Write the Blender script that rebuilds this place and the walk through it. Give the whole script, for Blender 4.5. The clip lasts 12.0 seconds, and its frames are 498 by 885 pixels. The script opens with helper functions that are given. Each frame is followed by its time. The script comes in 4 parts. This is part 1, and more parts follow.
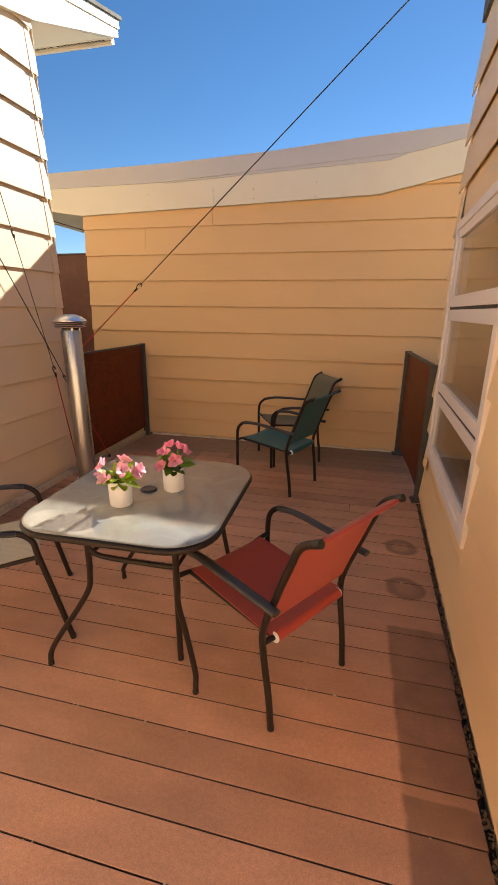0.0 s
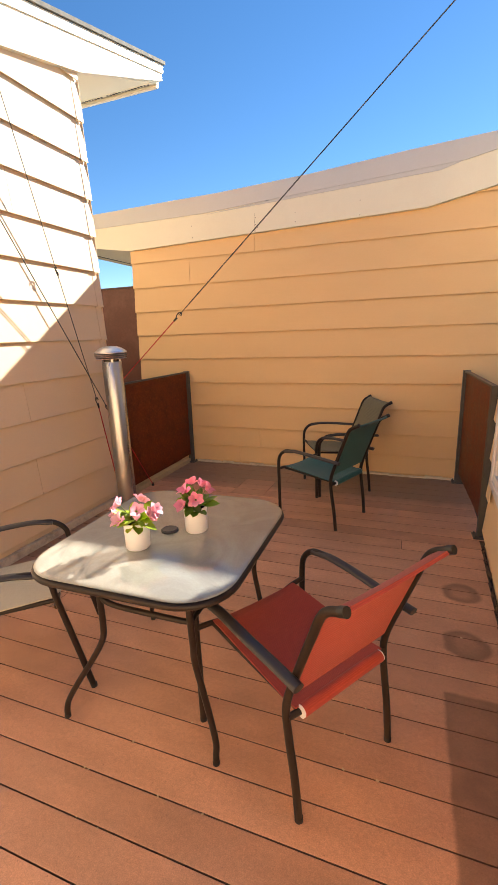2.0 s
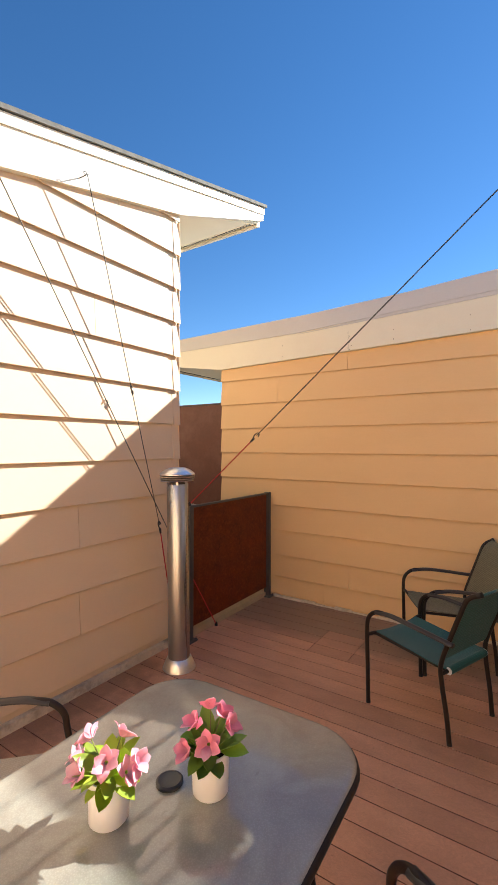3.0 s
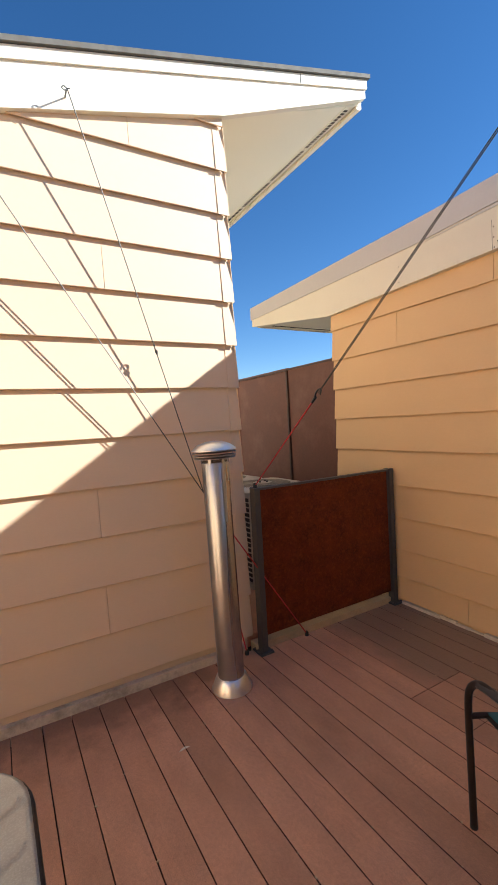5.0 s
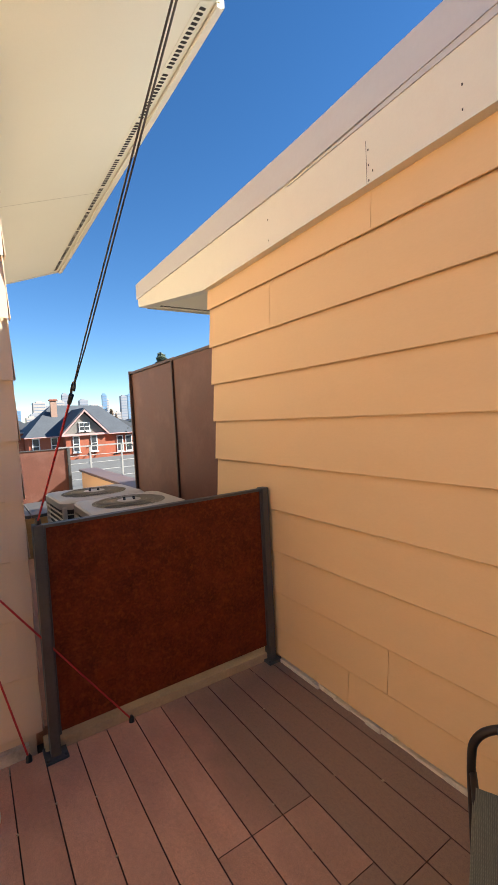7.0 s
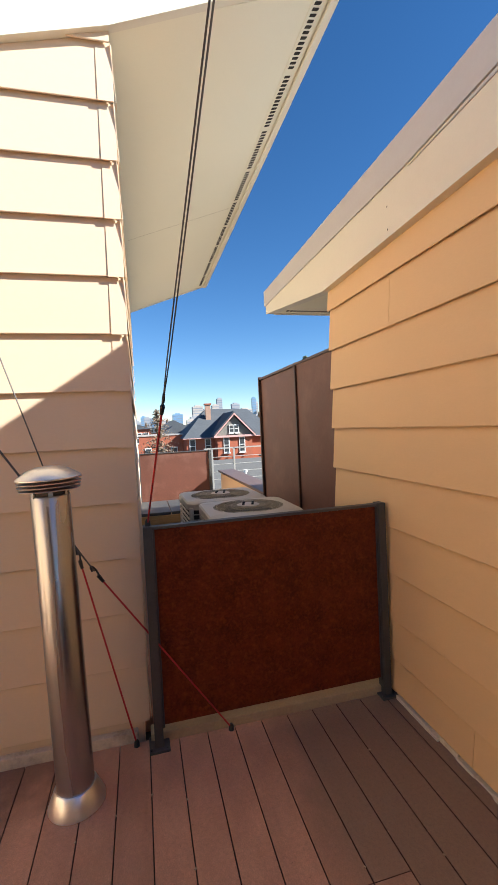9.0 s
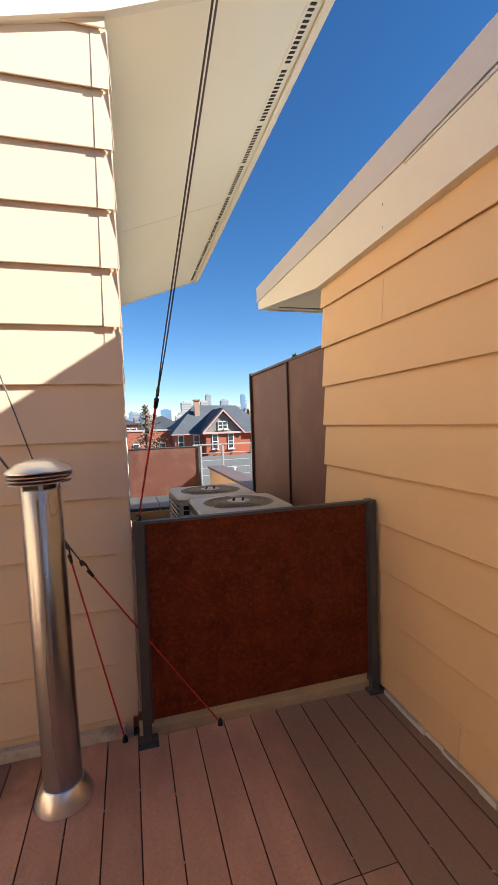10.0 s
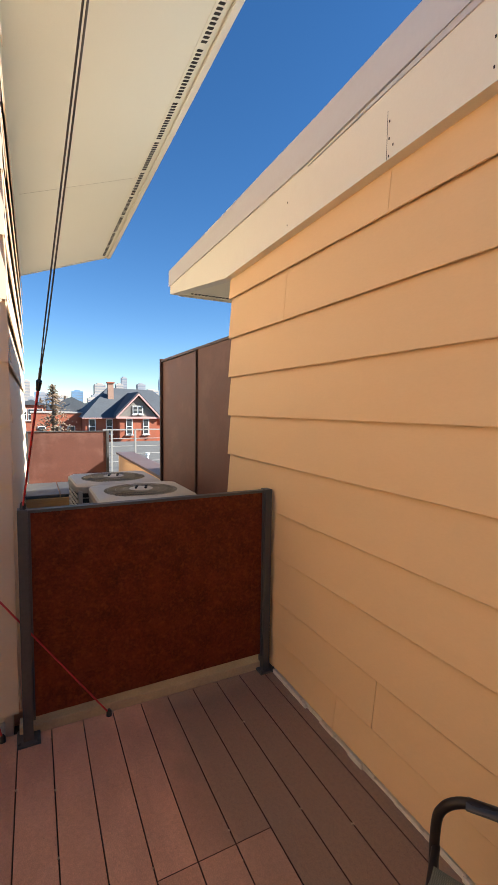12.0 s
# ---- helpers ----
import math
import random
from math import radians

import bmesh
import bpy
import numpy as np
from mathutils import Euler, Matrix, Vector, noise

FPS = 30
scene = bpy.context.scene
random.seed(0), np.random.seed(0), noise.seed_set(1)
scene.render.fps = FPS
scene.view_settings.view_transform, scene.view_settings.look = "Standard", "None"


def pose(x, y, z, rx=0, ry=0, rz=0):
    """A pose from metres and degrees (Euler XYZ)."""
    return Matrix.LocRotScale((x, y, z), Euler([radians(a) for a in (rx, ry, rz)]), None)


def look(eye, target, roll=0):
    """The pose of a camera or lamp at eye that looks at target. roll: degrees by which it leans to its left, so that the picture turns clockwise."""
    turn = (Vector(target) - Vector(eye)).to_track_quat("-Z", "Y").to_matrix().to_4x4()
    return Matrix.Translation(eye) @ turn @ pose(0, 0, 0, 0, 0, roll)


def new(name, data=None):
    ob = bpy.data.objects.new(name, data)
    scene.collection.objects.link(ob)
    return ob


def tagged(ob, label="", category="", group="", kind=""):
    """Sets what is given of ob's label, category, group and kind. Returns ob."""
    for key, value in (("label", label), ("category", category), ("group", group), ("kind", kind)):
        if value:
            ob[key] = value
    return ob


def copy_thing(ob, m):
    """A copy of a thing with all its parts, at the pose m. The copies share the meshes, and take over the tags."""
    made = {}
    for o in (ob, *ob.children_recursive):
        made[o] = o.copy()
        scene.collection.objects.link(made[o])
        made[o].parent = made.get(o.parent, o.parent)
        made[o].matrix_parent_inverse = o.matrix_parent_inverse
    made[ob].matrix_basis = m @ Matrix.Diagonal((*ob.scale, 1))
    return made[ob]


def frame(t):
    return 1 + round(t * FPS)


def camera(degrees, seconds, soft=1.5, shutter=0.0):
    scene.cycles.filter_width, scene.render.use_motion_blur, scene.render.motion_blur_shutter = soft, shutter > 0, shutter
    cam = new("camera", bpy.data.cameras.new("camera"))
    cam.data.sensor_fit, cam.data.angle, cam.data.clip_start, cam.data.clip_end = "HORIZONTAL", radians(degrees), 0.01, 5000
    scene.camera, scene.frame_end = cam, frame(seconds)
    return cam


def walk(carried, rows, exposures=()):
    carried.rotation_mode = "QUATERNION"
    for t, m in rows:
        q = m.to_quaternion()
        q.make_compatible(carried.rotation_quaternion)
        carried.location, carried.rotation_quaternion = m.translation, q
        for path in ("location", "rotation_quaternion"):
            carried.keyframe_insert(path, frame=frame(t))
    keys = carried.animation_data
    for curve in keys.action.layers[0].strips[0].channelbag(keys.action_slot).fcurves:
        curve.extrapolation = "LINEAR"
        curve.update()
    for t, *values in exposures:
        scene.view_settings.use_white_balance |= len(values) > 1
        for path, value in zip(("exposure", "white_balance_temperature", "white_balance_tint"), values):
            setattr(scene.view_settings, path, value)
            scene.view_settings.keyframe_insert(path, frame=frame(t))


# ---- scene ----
cam = camera(59.8, 12.0, 1.15)
PATH = [
    (0, (0.063, -0.012, 1.425), (-0.377, 1.851, 0.844), 0.6),
    (0.5, (-0.011, 0.082, 1.421), (-0.378, 1.951, 0.809), 1.3),
    (1, (0.013, 0.116, 1.41), (-0.485, 1.953, 0.794), -1.1),
    (1.5, (0.063, 0.12, 1.432), (-0.532, 1.944, 0.868), -2.1),
    (2, (0.127, 0.182, 1.432), (-0.564, 1.996, 0.953), -1.9),
    (2.5, (0.101, 0.417, 1.463), (-0.787, 2.191, 1.211), -0.6),
    (3, (0.024, 0.748, 1.532), (-1.079, 2.416, 1.551), 0.1),
    (3.5, (0.094, 1.151, 1.529), (-1.162, 2.706, 1.601), 1.6),
    (3.7, (0.112, 1.287, 1.526), (-1.237, 2.762, 1.588), 1.7),
    (4.2, (0.15, 1.56, 1.508), (-1.33, 2.87, 1.52), 0.2),
    (4.75, (0.125, 1.835, 1.487), (-1.515, 2.955, 1.437), -2.0),
    (5.3, (0.033, 2.111, 1.466), (-1.736, 3.037, 1.355), -3.9),
    (5.5, (-0.031, 2.224, 1.465), (-1.771, 3.206, 1.366), -3.7),
    (6, (-0.157, 2.539, 1.477), (-1.825, 3.639, 1.399), -3.6),
    (6.5, (-0.107, 2.895, 1.502), (-1.729, 4.06, 1.395), -3.2),
    (7, (-0.162, 3.114, 1.492), (-1.834, 4.204, 1.371), -2.9),
    (7.5, (-0.25, 3.253, 1.511), (-2.075, 4.068, 1.43), -2.6),
    (7.7, (-0.225, 3.288, 1.528), (-2.093, 3.997, 1.451), -2.5),
    (9.3, (-0.18, 3.338, 1.505), (-2.119, 3.822, 1.428), -2.7),
    (9.5, (-0.184, 3.335, 1.503), (-2.12, 3.831, 1.421), -2.4),
    (10, (-0.19, 3.319, 1.504), (-2.115, 3.856, 1.411), -1.9),
    (10.5, (-0.194, 3.318, 1.511), (-2.096, 3.925, 1.403), -1.3),
    (11, (-0.185, 3.334, 1.501), (-2.062, 4.016, 1.393), -1.1),
    (11.5, (-0.165, 3.365, 1.506), (-1.988, 4.177, 1.384), -0.5),
    (12, (-0.151, 3.399, 1.511), (-1.936, 4.289, 1.358), 0.7),
]
EXPOSURES = [(0.0, 1.45, 7450, 10), (0.5, 1.5, 7450, 10), (1.0, 1.81, 7450, 10), (1.6, 1.86, 7400, 10), (2.5, 1.93, 7250, 9), (3.0, 1.74, 6900, 9), (3.5, 1.52, 6650, 9), (5.5, 1.53, 6450, 9), (6.0, 1.63, 6500, 9), (7.0, 1.79, 6700, 9), (7.5, 1.67, 6600, 9), (9.5, 1.55, 6450, 9), (12.0, 1.64, 6600, 9)]
walk(cam, [(t, look(eye, target, roll)) for t, eye, target, roll in PATH], EXPOSURES)

# ---- light ----
TO_SUN = Vector((0.50, 1.0, 0.70)).normalized()
world = bpy.data.worlds.new("world")
scene.world = world
world.use_nodes = True
wn = world.node_tree.nodes
sky = wn.new("ShaderNodeTexSky")
sky.sky_type = "NISHITA"
sky.sun_disc = False
sky.sun_elevation = math.asin(TO_SUN.z)
sky.sun_rotation = math.atan2(TO_SUN.x, TO_SUN.y)
sky.altitude = 1600
sky.air_density = 1.0
sky.dust_density = 0.05
sky.ozone_density = 3.0
wn["Background"].inputs["Strength"].default_value = 0.061
deep = wn.new("ShaderNodeHueSaturation")
deep.inputs["Saturation"].default_value = 1.24
deep.inputs["Hue"].default_value = 0.503
world.node_tree.links.new(sky.outputs[0], deep.inputs["Color"])
world.node_tree.links.new(deep.outputs[0], wn["Background"].inputs[0])

sun_data = bpy.data.lights.new("sun", "SUN")
sun_data.energy = 4.4
sun_data.angle = radians(0.53)
sun_data.color = (1.0, 0.98, 0.95)
sun = new("sun", sun_data)
sun.matrix_world = look(TO_SUN * 30, (0, 0, 0))
scene.view_settings.exposure = 0.0


# ---- materials ----
def material(name, base, rough=0.6, metal=0.0, vary=0.12, scale=6.0, fine=90.0, bump=0.15, depth=0.002,
             stain=None, stain_scale=1.5, stain_amount=0.0, per_object=0.0, stretch=(1, 1, 1), coat=0.0, transmission=0.0):
    """A surface with broad and fine variation of colour, gloss and relief."""
    m = bpy.data.materials.new(name)
    m.use_nodes = True
    t = m.node_tree
    n, link = t.nodes, t.links.new
    bsdf = n["Principled BSDF"]
    geo = n.new("ShaderNodeTexCoord")
    mp = n.new("ShaderNodeMapping")
    mp.inputs["Scale"].default_value = stretch
    link(geo.outputs["Object"], mp.inputs["Vector"])
    vec = mp.outputs["Vector"]
    if per_object:
        info = n.new("ShaderNodeObjectInfo")
        add = n.new("ShaderNodeVectorMath")
        add.operation = "ADD"
        comb = n.new("ShaderNodeMath")
        comb.operation = "MULTIPLY"
        comb.inputs[1].default_value = 37.0
        link(info.outputs["Random"], comb.inputs[0])
        link(vec, add.inputs[0])
        link(comb.outputs[0], add.inputs[1])
        vec = add.outputs[0]
    broad = n.new("ShaderNodeTexNoise")
    broad.inputs["Scale"].default_value = scale
    broad.inputs["Detail"].default_value = 5
    link(vec, broad.inputs["Vector"])
    grain = n.new("ShaderNodeTexNoise")
    grain.inputs["Scale"].default_value = fine
    grain.inputs["Detail"].default_value = 4
    link(vec, grain.inputs["Vector"])
    mixed = n.new("ShaderNodeMix")
    mixed.data_type = "FLOAT"
    mixed.inputs[0].default_value = 0.45
    link(broad.outputs["Fac"], mixed.inputs[2])
    link(grain.outputs["Fac"], mixed.inputs[3])
    level = mixed.outputs[0]
    if per_object:
        ob_add = n.new("ShaderNodeMath")
        ob_add.operation = "MULTIPLY_ADD"
        ob_add.inputs[1].default_value = per_object
        link(info.outputs["Random"], ob_add.inputs[0])
        link(level, ob_add.inputs[2])
        shift = n.new("ShaderNodeMath")
        shift.operation = "SUBTRACT"
        shift.inputs[1].default_value = per_object / 2
        link(ob_add.outputs[0], shift.inputs[0])
        level = shift.outputs[0]
    ramp = n.new("ShaderNodeValToRGB")
    lo, hi = ramp.color_ramp.elements
    lo.position, hi.position = 0.25, 0.75
    lo.color = (*[c * (1 - vary) for c in base], 1)
    hi.color = (*[min(1.0, c * (1 + vary)) for c in base], 1)
    link(level, ramp.inputs[0])
    colour = ramp.outputs[0]
    if stain:
        spots = n.new("ShaderNodeTexNoise")
        spots.inputs["Scale"].default_value = stain_scale
        spots.inputs["Detail"].default_value = 6
        spots.inputs["Roughness"].default_value = 0.65
        link(vec, spots.inputs["Vector"])
        mask = n.new("ShaderNodeValToRGB")
        mask.color_ramp.elements[0].position = 0.5
        mask.color_ramp.elements[1].position = 0.72
        mask.color_ramp.elements[1].color = (stain_amount,) * 3 + (1,)
        link(spots.outputs["Fac"], mask.inputs[0])
        over = n.new("ShaderNodeMix")
        over.data_type = "RGBA"
        link(mask.outputs[0], over.inputs[0])
        link(colour, over.inputs[6])
        over.inputs[7].default_value = (*stain, 1)
        colour = over.outputs[2]
    link(colour, bsdf.inputs["Base Color"])
    gloss = n.new("ShaderNodeMapRange")
    gloss.inputs["To Min"].default_value = max(0.02, rough - 0.1 * min(1, rough * 3))
    gloss.inputs["To Max"].default_value = min(1.0, rough + 0.1 * min(1, rough * 3))
    link(broad.outputs["Fac"], gloss.inputs["Value"])
    link(gloss.outputs[0], bsdf.inputs["Roughness"])
    bsdf.inputs["Metallic"].default_value = metal
    bsdf.inputs["Coat Weight"].default_value = coat
    bsdf.inputs["Coat Roughness"].default_value = 0.04
    bsdf.inputs["Transmission Weight"].default_value = transmission
    if bump:
        b = n.new("ShaderNodeBump")
        b.inputs["Strength"].default_value = bump
        b.inputs["Distance"].default_value = depth
        link(grain.outputs["Fac"], b.inputs["Height"])
        link(b.outputs[0], bsdf.inputs["Normal"])
    return m


def clear_glass(name, rough=0.0, tint=(0.95, 0.97, 0.96)):
    m = bpy.data.materials.new(name)
    m.use_nodes = True
    b = m.node_tree.nodes["Principled BSDF"]
    b.inputs["Base Color"].default_value = (*tint, 1)
    b.inputs["Roughness"].default_value = rough
    b.inputs["Transmission Weight"].default_value = 1.0
    b.inputs["IOR"].default_value = 1.45
    return m


# the back wall's tan paint, paled in colour so its sunny part looks white
SIDING_SUN = material("tan fibre cement paled for sun", (0.70, 0.542, 0.372), 0.62, vary=0.035, scale=2.5, fine=160, bump=0.12, depth=0.001,
                  stain=(0.63, 0.48, 0.325), stain_scale=3, stain_amount=0.25, per_object=0.12, stretch=(0.35, 1, 1))
SIDING_TAN = material("tan painted fibre cement", (0.78, 0.522, 0.275), 0.62, vary=0.035, scale=2.5, fine=160, bump=0.12, depth=0.001,
                      stain=(0.69, 0.43, 0.20), stain_scale=3, stain_amount=0.25, per_object=0.12, stretch=(0.35, 1, 1))
# the same tan again, lightened to put bounced sunlight into the window wall's colour
SIDING_BOUNCE = material("tan fibre cement lightened for bounce", (0.89, 0.67, 0.41), 0.6, vary=0.035, scale=2.5, fine=160, bump=0.12, depth=0.001,
                        stain=(0.76, 0.52, 0.27), stain_scale=3, stain_amount=0.25, per_object=0.12, stretch=(0.35, 1, 1))
TRIM = material("cream trim paint", (0.78, 0.735, 0.61), 0.5, vary=0.03, scale=2, fine=120, bump=0.06, depth=0.001,
                stain=(0.62, 0.54, 0.43), stain_scale=2, stain_amount=0.25)
FLASHING = material("lilac grey metal flashing", (0.57, 0.555, 0.55), 0.42, vary=0.04, scale=1.5, fine=60, bump=0.05)
SOFFIT = material("soffit paint", (0.85, 0.81, 0.65), 0.7, vary=0.03, scale=1.2, fine=140, bump=0.05, depth=0.001)
SOFFIT_JOINT = material("soffit joint", (0.55, 0.50, 0.38), 0.8, bump=0.0)
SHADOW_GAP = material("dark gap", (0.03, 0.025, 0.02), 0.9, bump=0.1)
def decking():
    """Composite boards: embossed grain, worn patches, a darker rectangle and old marks left by planters."""
    m = material("composite decking", (0.56, 0.303, 0.195), 0.6, vary=0.3, scale=7, fine=420, bump=0.3, depth=0.0015,
                 stain=(0.45, 0.25, 0.17), stain_scale=1.6, stain_amount=0.45, per_object=0.22, stretch=(0.5, 1, 1))
    t = m.node_tree
    n, link = t.nodes, t.links.new
    bsdf = n["Principled BSDF"]
    base = bsdf.inputs["Base Color"].links[0].from_socket
    pos = n.new("ShaderNodeNewGeometry").outputs["Position"]
    wob = n.new("ShaderNodeTexNoise")
    wob.inputs["Scale"].default_value = 9
    wob.inputs["Detail"].default_value = 4
    link(pos, wob.inputs["Vector"])

    def maths(op, a, b, c=None):
        q = n.new("ShaderNodeMath")
        q.operation = op
        for k, v in enumerate((a, b, c)):
            if v is None:
                continue
            if isinstance(v, (int, float)):
                q.inputs[k].default_value = v
            else:
                link(v, q.inputs[k])
        return q.outputs[0]

    def ramped(value, lo, hi):
        q = n.new("ShaderNodeMapRange")
        q.interpolation_type = "SMOOTHSTEP"
        q.inputs["From Min"].default_value, q.inputs["From Max"].default_value = lo, hi
        link(value, q.inputs["Value"])
        return q.outputs[0]
    sep = n.new("ShaderNodeSeparateXYZ")
    link(pos, sep.inputs[0])
    x, y = sep.outputs[0], sep.outputs[1]
    shake = maths("MULTIPLY_ADD", wob.outputs["Fac"], 0.06, -0.03)
    # darker rectangle beside the wall, split by a paler strip
    small = maths("MULTIPLY", shake, 0.4)
    tip_y = maths("ADD", maths("MULTIPLY", y, -1.0), small)
    dark_rect = maths("MULTIPLY", ramped(maths("ADD", x, small), 0.305, 0.325), ramped(tip_y, -1.83, -1.81))
    dark_rect = maths("MULTIPLY", dark_rect, maths("LESS_THAN", x, 0.72))
    strip = maths("SUBTRACT", ramped(tip_y, -1.085, -1.075), ramped(tip_y, -1.045, -1.035))
    dark_rect = maths("MULTIPLY", dark_rect, maths("MULTIPLY_ADD", strip, -0.6, 1.0))
    mark = maths("MULTIPLY", dark_rect, maths("MULTIPLY_ADD", wob.outputs["Fac"], 0.6, 0.36))
    for cx, cy in ((0.448, 2.585), (0.428, 2.143)):
        dx, dy = maths("SUBTRACT", x, cx), maths("SUBTRACT", y, cy)
        d = maths("ADD", maths("SQRT", maths("ADD", maths("MULTIPLY", dx, dx), maths("MULTIPLY", dy, dy)), 0.5), shake)
        ring = maths("MULTIPLY", maths("SUBTRACT", 1.0, ramped(d, 0.085, 0.115)), maths("MULTIPLY_ADD", ramped(d, 0.03, 0.08), 0.3, 0.35))
        mark = maths("MAXIMUM", mark, ring)
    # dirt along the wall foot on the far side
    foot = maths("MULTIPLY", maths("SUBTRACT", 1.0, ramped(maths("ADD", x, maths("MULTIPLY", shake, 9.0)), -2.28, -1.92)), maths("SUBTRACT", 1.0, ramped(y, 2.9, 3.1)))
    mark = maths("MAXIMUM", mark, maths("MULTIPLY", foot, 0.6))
    # browner, darker boards by the far wall, but for a newer red patch let into them
    brown = ramped(maths("MULTIPLY_ADD", shake, 3.0, y), 3.82, 4.06)
    fresh = maths("MULTIPLY", maths("COMPARE", x, -1.2565, 0.157), maths("LESS_THAN", y, 4.137))
    brown = maths("MULTIPLY", brown, maths("MULTIPLY_ADD", fresh, -0.45, 0.9))
    browned = n.new("ShaderNodeMix")
    browned.data_type = "RGBA"
    link(brown, browned.inputs[0])
    link(base, browned.inputs[6])
    browned.inputs[7].default_value = (0.30, 0.195, 0.132, 1)
    # speckle of the moulded surface
    fleck = n.new("ShaderNodeTexNoise")
    fleck.inputs["Scale"].default_value = 240
    fleck.inputs["Detail"].default_value = 3
    link(pos, fleck.inputs["Vector"])
    pit = n.new("ShaderNodeTexNoise")
    pit.inputs["Scale"].default_value = 70
    pit.inputs["Detail"].default_value = 5
    pit.inputs["Roughness"].default_value = 0.7
    link(pos, pit.inputs["Vector"])
    hsv = n.new("ShaderNodeHueSaturation")
    link(maths("ADD", maths("MULTIPLY_ADD", fleck.outputs["Fac"], 0.6, 0.43), maths("MULTIPLY", pit.outputs["Fac"], 0.55)), hsv.inputs["Value"])
    link(browned.outputs[2], hsv.inputs["Color"])
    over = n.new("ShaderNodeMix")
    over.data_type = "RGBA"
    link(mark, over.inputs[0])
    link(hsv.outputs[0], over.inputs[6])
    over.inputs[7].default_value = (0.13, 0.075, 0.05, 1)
    # pale specks of grit
    grit = n.new("ShaderNodeTexVoronoi")
    grit.inputs["Scale"].default_value = 26
    link(pos, grit.inputs["Vector"])
    speck = maths("MULTIPLY", maths("LESS_THAN", grit.outputs["Distance"], 0.055), 0.5)
    dots = n.new("ShaderNodeMix")
    dots.data_type = "RGBA"
    link(speck, dots.inputs[0])
    link(over.outputs[2], dots.inputs[6])
    dots.inputs[7].default_value = (0.20, 0.09, 0.055, 1)
    link(dots.outputs[2], bsdf.inputs["Base Color"])
    return m


DECK = decking()
# board sides darkened so the shade inside the gaps is in the colour
BOARD_SIDE = material("board side darkened as gap shade", (0.15, 0.076, 0.05), 0.85, vary=0.4, scale=12, fine=90, bump=0.3)
UNDER = material("roof membrane", (0.055, 0.045, 0.038), 0.9, bump=0.4)
RUST = material("dark weathering steel", (0.128, 0.0235, 0.0065), 0.45, metal=0.0, vary=0.65, scale=9, fine=90, bump=0.3, depth=0.001,
                stain=(0.31, 0.078, 0.016), stain_scale=38, stain_amount=0.5)
RUST.node_tree.nodes["Principled BSDF"].inputs["Specular IOR Level"].default_value = 0.2
RUST_PALE = material("faded weathering steel", (0.13, 0.047, 0.029), 0.6, metal=0.0, vary=0.2, scale=5, fine=60, bump=0.2, depth=0.001,
                     stain=(0.24, 0.135, 0.10), stain_scale=2.5, stain_amount=0.4)
RAIL_GREY = material("pale grey rail", (0.42, 0.40, 0.36), 0.45, metal=0.3, vary=0.1, bump=0.05)
SCREEN_EDGE = material("dark screen edge", (0.06, 0.025, 0.015), 0.55, vary=0.3, scale=20, bump=0.15)
CAP_BROWN = material("brown metal cap", (0.13, 0.085, 0.07), 0.5, vary=0.15, scale=3, bump=0.08)
STEEL = material("galvanised post", (0.10, 0.10, 0.095), 0.5, metal=0.5, vary=0.15, scale=8, fine=80, bump=0.1)
FRAME = material("bronze powder coat", (0.022, 0.016, 0.013), 0.42, metal=0.0, vary=0.2, scale=9, fine=140, bump=0.08)
FRAME.node_tree.nodes["Principled BSDF"].inputs["Specular IOR Level"].default_value = 0.3
ARM = material("black coated arm", (0.045, 0.043, 0.043), 0.36, metal=0.2, vary=0.15, scale=9, fine=140, bump=0.05)
STAINLESS = material("brushed stainless steel", (0.43, 0.455, 0.49), 0.28, metal=1.0, vary=0.08, scale=3, fine=60, bump=0.06, depth=0.0005,
                     stain=(0.30, 0.27, 0.24), stain_scale=4, stain_amount=0.5, stretch=(1, 1, 0.1))
ALUMINIUM = material("bright aluminium", (0.84, 0.87, 0.90), 0.32, metal=1.0, vary=0.08, scale=6, fine=70, bump=0.08)
POT = material("white ceramic", (0.85, 0.87, 0.93), 0.35, vary=0.02, scale=4, fine=90, bump=0.03)
SOIL = material("dark filler", (0.03, 0.022, 0.015), 0.95, vary=0.4, scale=60, bump=0.6)
LEAF = material("green leaf", (0.17, 0.32, 0.04), 0.42, vary=0.4, scale=14, fine=80, bump=0.15, per_object=0.8)
PETAL = material("pink petal", (0.86, 0.30, 0.44), 0.5, vary=0.3, scale=22, fine=80, bump=0.1, stain=(0.92, 0.72, 0.76), stain_scale=18, stain_amount=0.8)
# lighter leaf and petal copies for the front pot, sunlight put into their colour
LEAF_SUNLIT = material("green leaf lightened for sun", (0.40, 0.52, 0.06), 0.42, vary=0.35, scale=14, fine=80, bump=0.15, per_object=0.8)
PETAL_SUNLIT = material("pink petal lightened for sun", (0.90, 0.45, 0.56), 0.5, vary=0.3, scale=22, fine=80, bump=0.1, stain=(0.95, 0.85, 0.86), stain_scale=16, stain_amount=0.9)
